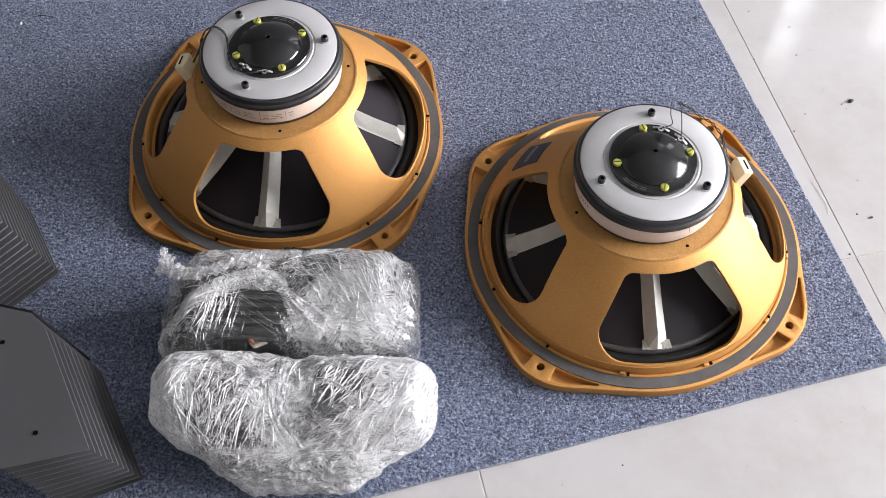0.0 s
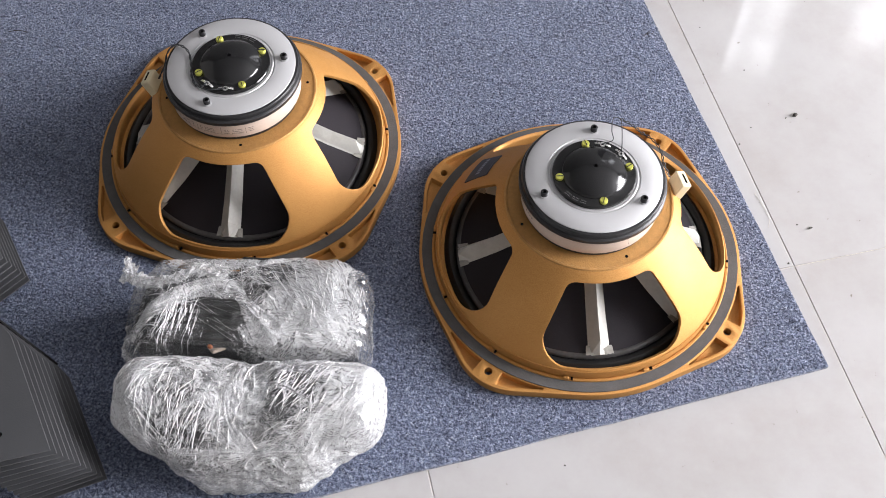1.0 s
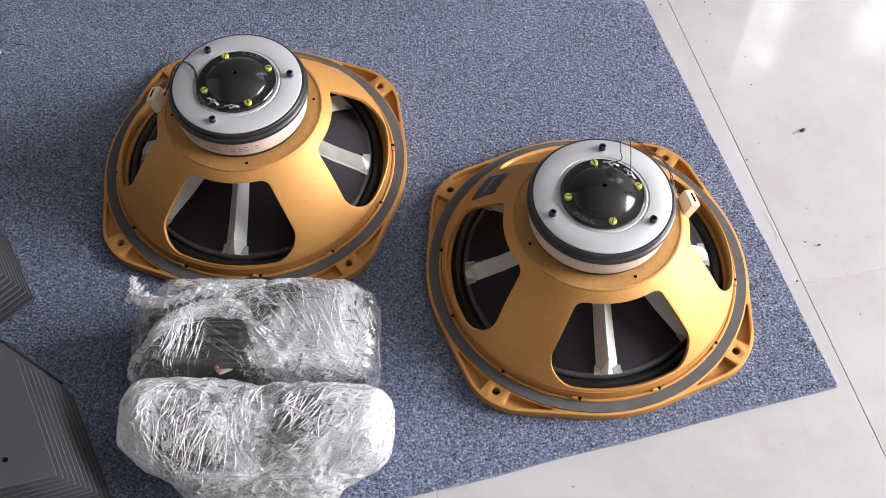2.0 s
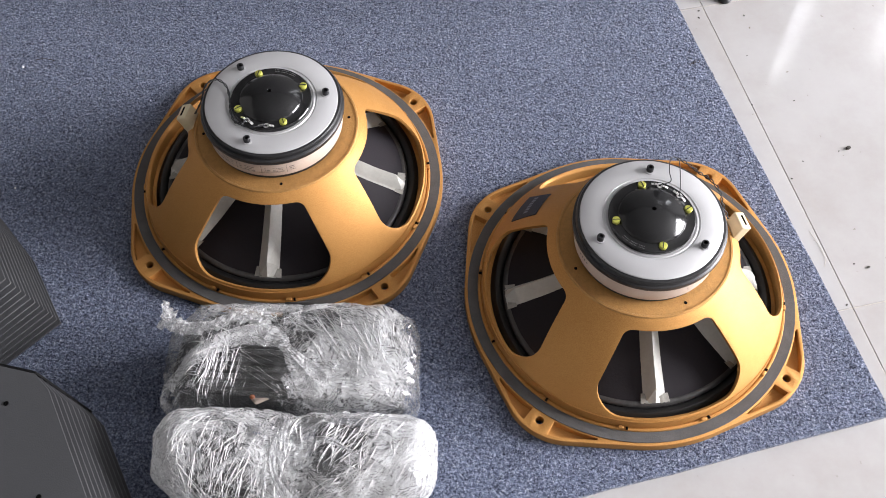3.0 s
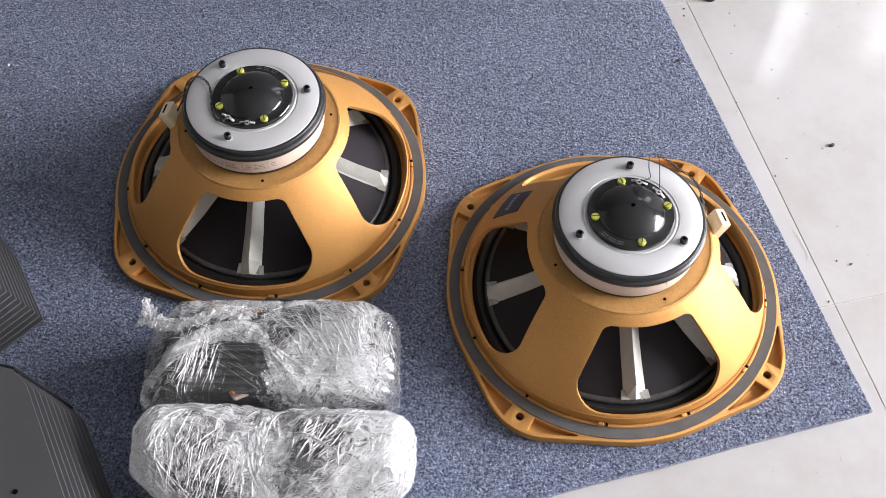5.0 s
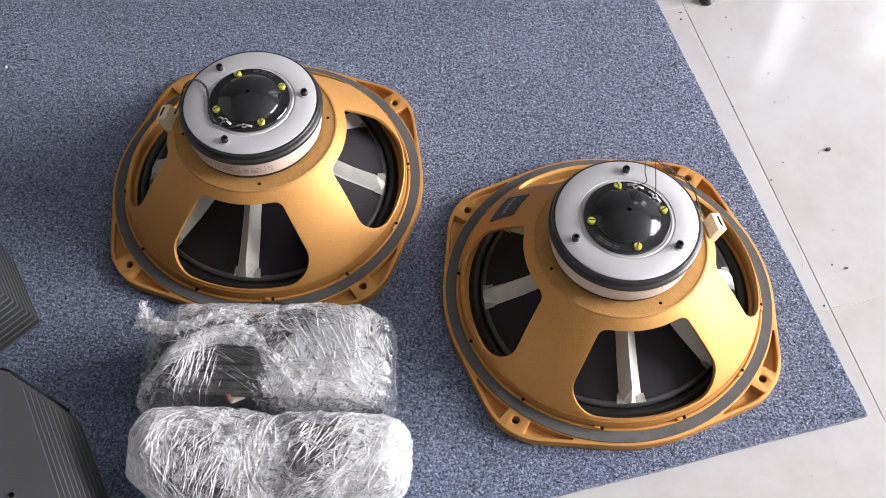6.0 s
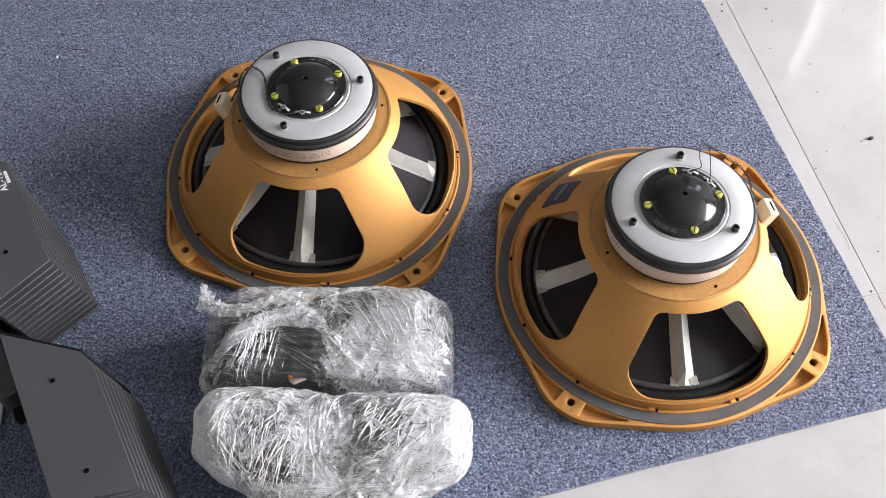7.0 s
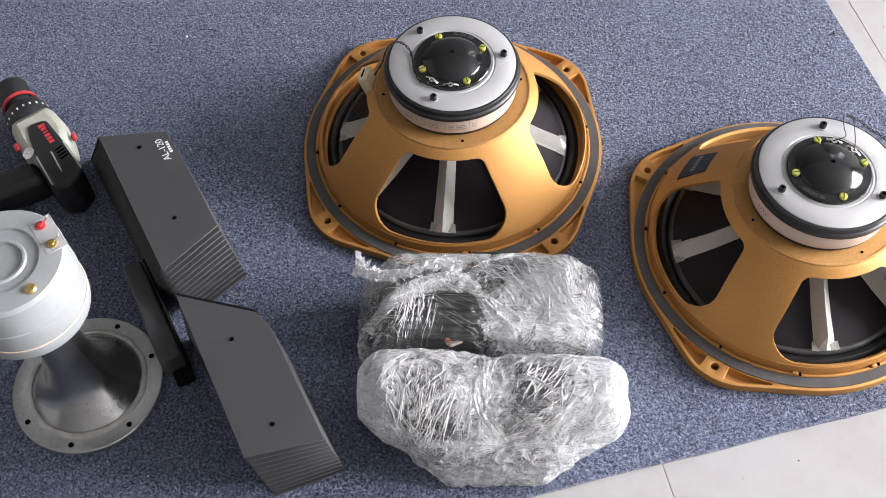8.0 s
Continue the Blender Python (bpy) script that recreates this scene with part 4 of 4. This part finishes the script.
def drop(bvh, x, y):
    h = bvh.ray_cast(Vector((x, y, 0.4)), Vector((0, 0, -1)))
    return (h[0], h[1]) if h[0] is not None else (Vector((x, y, 0.002)), Vector((0, 0, 1)))


def film_fold(bvh, path, width, seed, parent, mat, pleats=11, lift=0.0022):
    """A bunched, pleated strip of film along a path in plan, lying on the skin."""
    pts = spline([(x, y, 0) for x, y in path], 9)
    bm = bmesh.new()
    rows = []
    for i, p in enumerate(pts):
        d = (pts[min(i + 1, len(pts) - 1)] - pts[max(i - 1, 0)]).normalized()
        side = Vector((-d.y, d.x, 0))
        row = []
        wd = width * (0.85 + 0.8 * noise.noise((i * 0.11, seed, 0)))
        for j in range(pleats):
            f = j / (pleats - 1) - 0.5
            q = p + side * (wd * f + 0.0015 * noise.noise((i * 0.25, j * 3, seed)))
            g, nn = drop(bvh, q.x, q.y)
            h = 0.0005 + lift * max(0.0, 0.35 + 1.1 * noise.noise((i * 0.13, j * 1.7, seed))) * (1 - 4 * f * f)
            row.append(bm.verts.new(g + Vector((0, 0, h))))
        rows.append(row)
    for p, q in zip(rows, rows[1:]):
        for j in range(pleats - 1):
            bm.faces.new((p[j], p[j + 1], q[j + 1], q[j]))
    return part("film_fold", bm, mat, parent, smooth=False)


def streaks(bvh, fields, seed, parent):
    """Taut straight creases in the film, white enough to stand for its glints too: fields of (x, y, half length, half
    width, direction in degrees, spread, count, longest).
    """
    rng = random.Random(seed)
    bm = bmesh.new()
    for cx, cy, hl, hw, deg, spread, count, longest in fields:
        for _ in range(int(count * 0.5)):
            base = radians(deg)
            u, v = rng.gauss(0, 0.5) * hl, rng.gauss(0, 0.5) * hw
            x = cx + math.cos(base) * u - math.sin(base) * v
            y = cy + math.sin(base) * u + math.cos(base) * v
            a = base + radians(rng.gauss(0, spread))
            ln = 1.45 * longest * rng.uniform(0.2, 1.0) ** 1.5
            wd = rng.choice((0.00008, 0.00011, 0.00015, 0.00022, 0.00050))
            prev = None
            n = 6
            bend = rng.uniform(-0.0004, 0.0004)
            for k in range(n + 1):
                f = k / n - 0.5
                px_, py_ = x + math.cos(a) * ln * f - math.sin(a) * bend * 4 * f * f, y + math.sin(a) * ln * f + math.cos(a) * bend * 4 * f * f
                g, nn = drop(bvh, px_, py_)
                if g.z < 0.006:
                    prev = None
                    continue
                e = 1.0 - 1.7 * abs(f)
                sd = Vector((-math.sin(a), math.cos(a), 0)) * wd * e
                tri = [bm.verts.new(g - sd + Vector((0, 0, 0.0003))), bm.verts.new(g + Vector((0, 0, 0.0004 + 1.6 * wd * e))), bm.verts.new(g + sd + Vector((0, 0, 0.0003)))]
                if prev and (prev[1].co - tri[1].co).length < 0.02:
                    bm.faces.new((prev[0], prev[1], tri[1], tri[0]))
                    bm.faces.new((prev[1], prev[2], tri[2], tri[1]))
                prev = tri
    return tagged(part("film_creases", bm, CREASE, parent, "fine white creases and painted glints in stretch film", smooth=False), kind="stuff")


def bundle(blobs, inner, centre, seed, crumple, pull, film, folds, fields, label):
    o = tagged(empty("wrapped_bundle", pose(0, 0, CARPET_TOP)), label, "wrapped bundle", group="film-wrapped bundles")
    skin = soft_shape(blobs, centre, seed, crumple, pull)
    bvh = BVHTree.FromBMesh(skin)
    for nm, bm, mat in inner:
        part(nm, bm, mat, o, bevel=0.003)
    part("film_skin", skin, film, o, "clear crumpled stretch film skin", smooth=False)
    for k, (path, width) in enumerate(folds):
        film_fold(bvh, path, width, seed * 10 + k, o, STRIP)
    streaks(bvh, fields, seed, o)
    return o, bvh


def fins(parent, w, d, h, m, count):
    for k in range(count):
        part("fin", box(w * 0.96, d / count * 0.45, h * 0.14, m @ pose(0, -d / 2 + d * (k + 0.5) / count, h * 0.86 - 0.0005)), CORE, parent)


REAR = [((0.030, -0.256, 0.045), (0.100, 0.052, 0.044), 0.014), ((0.110, -0.260, 0.043), (0.046, 0.051, 0.041), 0.022), ((-0.050, -0.266, 0.034), (0.045, 0.046, 0.034), 0.014)]
inner_rear = [("wrapped_part", box(0.120, 0.088, 0.068, pose(0.002, -0.256, 0.004, 0, 0, -3)), CORE),
              ("wrapped_part", box(0.078, 0.026, 0.084, pose(0.060, -0.219, 0.003, 0, 0, -3)), CORE),
              ("wrapped_part", box(0.062, 0.076, 0.066, pose(0.108, -0.256, 0.004, 0, 0, 4)), CORE),
              ("wrapped_part", box(0.036, 0.076, 0.058, pose(-0.066, -0.250, 0.004, 0, 0, -8)), CORE),
              ("wrapped_knob", lathe([(0, 0.060), (0.007, 0.060), (0.008, 0.070), (0.006, 0.074), (0, 0.074)], 20), CORE),
              ("wrapped_tag", box(0.016, 0.012, 0.004, pose(0.004, -0.301, 0.062, -35, 10, 30)), PAPER),
              ("wrapped_lug", box(0.006, 0.010, 0.008, pose(-0.006, -0.297, 0.064, 10, 20, 30)), CORER)]
inner_rear[4][1].transform(Matrix.Translation((-0.052, -0.276, 0.002)))
ARCH = [(-0.086, -0.292), (-0.055, -0.263), (-0.017, -0.245), (0.018, -0.248), (0.039, -0.273), (0.067, -0.304)]
rear_folds = [(ARCH, 0.024), ([(0.088, -0.206), (0.050, -0.212), (0.010, -0.214), (-0.030, -0.214)], 0.010)]
rear_fields = [(-0.034, -0.276, 0.030, 0.022, 80, 8, 130, 0.040), (0.106, -0.260, 0.060, 0.026, -66, 10, 420, 0.075), (0.090, -0.262, 0.050, 0.026, -45, 16, 260, 0.055), (0.104, -0.288, 0.040, 0.020, -6, 7, 300, 0.055),
               (-0.040, -0.268, 0.030, 0.016, 78, 9, 90, 0.036), (0.030, -0.222, 0.060, 0.016, -35, 28, 300, 0.028), (-0.006, -0.272, 0.06, 0.03, -30, 22, 50, 0.050),
               (0.138, -0.245, 0.040, 0.014, -78, 25, 130, 0.022), (-0.070, -0.280, 0.02, 0.02, 40, 30, 110, 0.018), (-0.030, -0.250, 0.050, 0.008, 25, 10, 110, 0.040)]
rear_ob, rear_bvh = bundle(REAR, inner_rear, (0.025, -0.250, 0.040), 3, 0.0046, 0.6, FILM_A, rear_folds, rear_fields, "dark metal parts wrapped in clear stretch film")

fins(rear_ob, 0.110, 0.080, 0.076, pose(0.002, -0.258, 0.004, 0, 0, -3), 9)

FRONT = [((-0.036, -0.356, 0.060), (0.056, 0.044, 0.040), 0.036), ((0.112, -0.362, 0.060), (0.062, 0.040, 0.038), 0.028), ((0.040, -0.388, 0.040), (0.070, 0.036, 0.032), 0.020),
         ((0.045, -0.408, 0.010), (0.052, 0.022, 0.012), 0.008), ((0.036, -0.360, 0.044), (0.060, 0.034, 0.040), 0.024)]
inner_front = [("wrapped_part", box(0.062, 0.056, 0.066, pose(-0.028, -0.362, 0.010, 0, 0, 12)), CORE),
               ("wrapped_part", box(0.086, 0.052, 0.074, pose(0.102, -0.362, 0.010, 0, 0, -8)), CORE),
               ("wrapped_part", box(0.136, 0.044, 0.054, pose(0.040, -0.388, 0.006)), CORE)]
PINCH = [(0.036, -0.330), (0.031, -0.351), (0.030, -0.386), (0.050, -0.414)]
front_folds = [(PINCH, 0.016), ([(0.056, -0.355), (0.080, -0.358), (0.104, -0.372)], 0.006), ([(-0.084, -0.349), (-0.060, -0.331), (-0.033, -0.325), (-0.008, -0.333)], 0.008),
               ([(-0.040, -0.392), (-0.016, -0.380), (0.009, -0.364)], 0.007), ([(-0.030, -0.412), (0.030, -0.414), (0.100, -0.413)], 0.006), ([(0.062, -0.330), (0.110, -0.331), (0.155, -0.335)], 0.006)]
front_fields = [(-0.072, -0.355, 0.050, 0.024, 62, 25, 420, 0.024), (-0.020, -0.382, 0.045, 0.034, 68, 14, 420, 0.028), (0.026, -0.372, 0.050, 0.016, 74, 18, 420, 0.036), (0.122, -0.380, 0.050, 0.022, 25, 35, 640, 0.022),
                (0.150, -0.360, 0.040, 0.016, 60, 30, 340, 0.022), (0.076, -0.350, 0.030, 0.022, 58, 16, 150, 0.030), (0.110, -0.345, 0.040, 0.014, 50, 14, 130, 0.024), (0.085, -0.402, 0.060, 0.014, 8, 30, 380, 0.022),
                (0.035, -0.414, 0.080, 0.010, 10, 12, 200, 0.060), (-0.040, -0.334, 0.045, 0.014, 10, 25, 200, 0.026), (-0.060, -0.388, 0.04, 0.016, -50, 14, 200, 0.04), (0.110, -0.412, 0.04, 0.016, 48, 14, 200, 0.04)]
bundle(FRONT, inner_front, (0.042, -0.372, 0.042), 7, 0.0050, 0.55, FILM_B, front_folds, front_fields, "two-lobed bundle thickly wrapped in milky stretch film")


def film_tail():
    bm = bmesh.new()
    path = spline([(0.010, -0.226, 0.090), (-0.020, -0.224, 0.091), (-0.046, -0.232, 0.088), (-0.070, -0.234, 0.084), (-0.086, -0.226, 0.080), (-0.100, -0.214, 0.078)], 10)
    rings = []
    rng = random.Random(5)
    for i, p in enumerate(path):
        f = i / (len(path) - 1)
        row = []
        for j in range(12):
            a = math.tau * j / 12 + 2.6 * f
            r = (0.0085 + 0.006 * f * f) * (0.75 + 0.75 * noise.noise((i * 0.5, j * 0.9, 2)) + 0.25 * (j % 2)) * (1.0 - 0.35 * math.sin(math.pi * f))
            row.append(bm.verts.new(p + Vector((0.3 * r * rng.uniform(-1, 1), r * math.cos(a), 0.6 * r * math.sin(a)))))
        rings.append(row)
    for p, q in zip(rings, rings[1:]):
        for j in range(12):
            bm.faces.new((p[j], p[(j + 1) % 12], q[(j + 1) % 12], q[j]))
    return bm


part("film_tail", film_tail(), STRIP, rear_ob, "twisted loose end of stretch film", smooth=False)

# ---------------------------------------------------------------- by the far tiles: rack foot
rack = tagged(empty("equipment_rack", pose(0.60, 0.345, FLOOR_Z)), "grey steel rack standing on small dark feet", "rack")
part("rack_body", box(0.10, 0.32, 0.50, pose(0.02, 0.155, 0.030)), CHASSIS, rack, bevel=0.003)
for fx, fy in ((-0.045, -0.035), (0.055, 0.010), (-0.02, 0.29), (0.055, 0.29)):
    bm = lathe([(0, 0.0002), (0.009, 0.0002), (0.010, 0.003), (0.007, 0.008), (0.004, 0.010), (0.004, 0.031), (0, 0.031)], 16)
    bm.transform(Matrix.Translation((fx, fy, 0)))
    part("rack_foot", bm, STEEL, rack, "small dark levelling foot")


# ---------------------------------------------------------------- crumbs and lint
def crumb(name, x, y, z, size, mat, seed, label, category):
    rng = random.Random(seed)
    bm = bmesh.new()
    bmesh.ops.create_icosphere(bm, subdivisions=1, radius=1)
    for v in bm.verts:
        v.co *= rng.uniform(0.6, 1.25)
        v.co = Vector((v.co.x * size, v.co.y * size * 0.7, (v.co.z + 0.7) * size * 0.45))
        v.co.z = max(v.co.z, 0)
    ob = part(name, bm, mat)
    ob.matrix_basis = pose(x, y, z, 0, 0, rng.uniform(0, 360))
    return tagged(ob, label, category, group=category + "s on the floor")


for k, (x, y, size) in enumerate(((-0.351, 0.183, 0.0024), (-0.320, -0.005, 0.0017), (-0.348, -0.406, 0.0014), (-0.304, -0.421, 0.0014))):
    crumb("lint", x, y, 0.0012, size, LINT, k + 1, "white speck of lint on blue carpet", "lint")
TILE_SPECKS = ((0.669, 0.060, 0.0042), (0.657, 0.055, 0.0012), (0.657, -0.109, 0.0026), (0.642, -0.104, 0.0016), (0.611, 0.040, 0.0011), (0.593, 0.014, 0.0016), (0.564, 0.127, 0.0014), (0.617, 0.134, 0.0013),
               (0.623, -0.157, 0.0020), (0.570, 0.209, 0.0013), (0.577, 0.280, 0.0016), (0.518, 0.288, 0.0022), (0.517, 0.276, 0.0016), (0.354, -0.397, 0.0012))
for k, (x, y, size) in enumerate(TILE_SPECKS):
    crumb("crumb", x, y, FLOOR_Z, size, DIRT, k + 20, "dark crumb on glossy white tile", "crumb")
hair = part("wire_offcut", tube(spline([(-0.012, 0, 0.0014), (-0.004, 0.0016, 0.0020), (0.004, 0.0012, 0.0018), (0.012, -0.001, 0.0014)]), 0.0005, 5), DIRT)
hair.matrix_basis = pose(-0.326, 0.195, 0)
tagged(hair, "short dark wire offcut lying on carpet", "offcut")
tuft = bmesh.new()
rng = random.Random(12)
for k in range(16):
    a, r = rng.uniform(0, math.tau), rng.uniform(0.002, 0.007)
    x, y = rng.gauss(0, 0.003), rng.gauss(0, 0.002)
    merge(tuft, tube(spline([(x, y, 0.0012), (x + 0.5 * r * math.cos(a), y + 0.5 * r * math.sin(a), 0.0022), (x + r * math.cos(a + 0.5), y + r * math.sin(a + 0.5), 0.0016)], 4), 0.00022, 4))
tuft = part("fibre_tuft", tuft, DIRT)
tuft.matrix_basis = pose(0.498, 0.189, 0)
tagged(tuft, "tuft of loose dark fibres on blue carpet", "fibre tuft")
scuff = part("glue_scuff", tube(spline([(0.600, -0.060, 0.0004), (0.606, -0.076, 0.0006), (0.611, -0.096, 0.0005), (0.608, -0.108, 0.0004)]), 0.00035, 6, 0.4), GROUT)
scuff.location.z = FLOOR_Z
tagged(scuff, "thin brown glue trace beside the carpet", "stain")


# ---------------------------------------------------------------- carpet pile
def make_pile():
    m, nt, p = material("felt_fibres")
    geo = nt.nodes.new("ShaderNodeNewGeometry")
    c = ramp(nt, geo.outputs["Random Per Island"], [(0.0, (0.014, 0.017, 0.030)), (0.35, (0.062, 0.076, 0.122)), (0.68, (0.178, 0.208, 0.288)), (0.90, (0.29, 0.33, 0.42)), (1.0, (0.40, 0.44, 0.52))])
    nt.links.new(c, p.inputs["Base Color"])
    p.inputs["Roughness"].default_value = 0.85
    p.inputs["Specular IOR Level"].default_value = 0.2
    return m


def carpet_pile(count=190000):
    rng = np.random.default_rng(4)
    c = np.array((0.641, -0.289))
    up = np.array((0.487, 0.301)) - c
    left = np.array((0.069, -0.441)) - c
    up, left = up / np.linalg.norm(up), left / np.linalg.norm(left)
    ab = rng.random((count, 2)) * (0.90, 1.18) + 0.0005
    base = c + ab[:, :1] * up + ab[:, 1:] * left
    ang = rng.random(count) * math.tau
    curl = rng.normal(0, 1.3, count)
    ln = rng.uniform(0.0018, 0.0045, count)
    wd = rng.uniform(0.00017, 0.00040, count)
    lift = rng.uniform(0.0004, 0.0014, count)
    verts = np.zeros((count, 6, 3))
    for k, f in enumerate((-0.5, 0.0, 0.5)):
        a = ang + curl * f
        cx = base[:, 0] + np.cos(a) * ln * f
        cy = base[:, 1] + np.sin(a) * ln * f
        sx, sy = -np.sin(a) * wd, np.cos(a) * wd
        z = lift * (1.0 if f == 0 else 0.25)
        verts[:, 2 * k] = np.stack((cx - sx, cy - sy, z), 1)
        verts[:, 2 * k + 1] = np.stack((cx + sx, cy + sy, z), 1)
    idx = np.arange(count)[:, None] * 6
    faces = np.concatenate((idx + [0, 1, 3, 2], idx + [2, 3, 5, 4]), 0)
    me = bpy.data.meshes.new("carpet_pile")
    me.from_pydata(verts.reshape(-1, 3), [], faces)
    me.materials.append(make_pile())
    ob = new("carpet_pile", me)
    ob.parent = carpet
    return tagged(ob, "short matted blue-grey felt fibres", kind="stuff")


carpet_pile()

# ---------------------------------------------------------------- floor tiles
def tile_mesh():
    g = 0.0005
    a, b, h = PITCH1 / 2 - g, PITCH2 / 2 - g, 0.0026
    e = 0.0005
    bm = prism([(-a, -b), (a, -b), (a, b), (-a, b)], -h, -e * 0.6)
    bmesh.ops.delete(bm, geom=[f for f in bm.faces if f.normal.z > 0.5 or abs(f.calc_center_median().z + e * 0.6) < 1e-6], context="FACES_ONLY")
    low = [v for v in bm.verts if abs(v.co.z + e * 0.6) < 1e-6]
    low.sort(key=lambda v: math.atan2(v.co.y, v.co.x))
    top = [bm.verts.new((v.co.x - math.copysign(e, v.co.x), v.co.y - math.copysign(e, v.co.y), 0)) for v in low]
    for i in range(4):
        bm.faces.new((low[i], low[(i + 1) % 4], top[(i + 1) % 4], top[i]))
    bm.faces.new(top)
    bmesh.ops.recalc_face_normals(bm, faces=bm.faces)
    me = bpy.data.meshes.new("tile")
    bm.to_mesh(me)
    bm.free()
    me.materials.append(TILE)
    return me


TILE_ME = tile_mesh()
for i in range(-9, 11):
    for j in range(-11, 9):
        c = TILE0 + E1 * PITCH1 * (i + 0.5) + E2 * PITCH2 * (j + 0.5)
        ends = [c + E1 * PITCH1 * p + E2 * PITCH2 * q for p in (-0.5, 0.5) for q in (-0.5, 0.5)]
        if not all(X0 - 0.15 < e.x < X1 + 0.15 and Y0 - 0.15 < e.y < Y1 + 0.15 for e in ends):
            continue
        t = new("tile", TILE_ME)
        t.parent = floor
        t.matrix_basis = pose(c.x, c.y, FLOOR_Z, 0, 0, math.degrees(TILT_GRID))
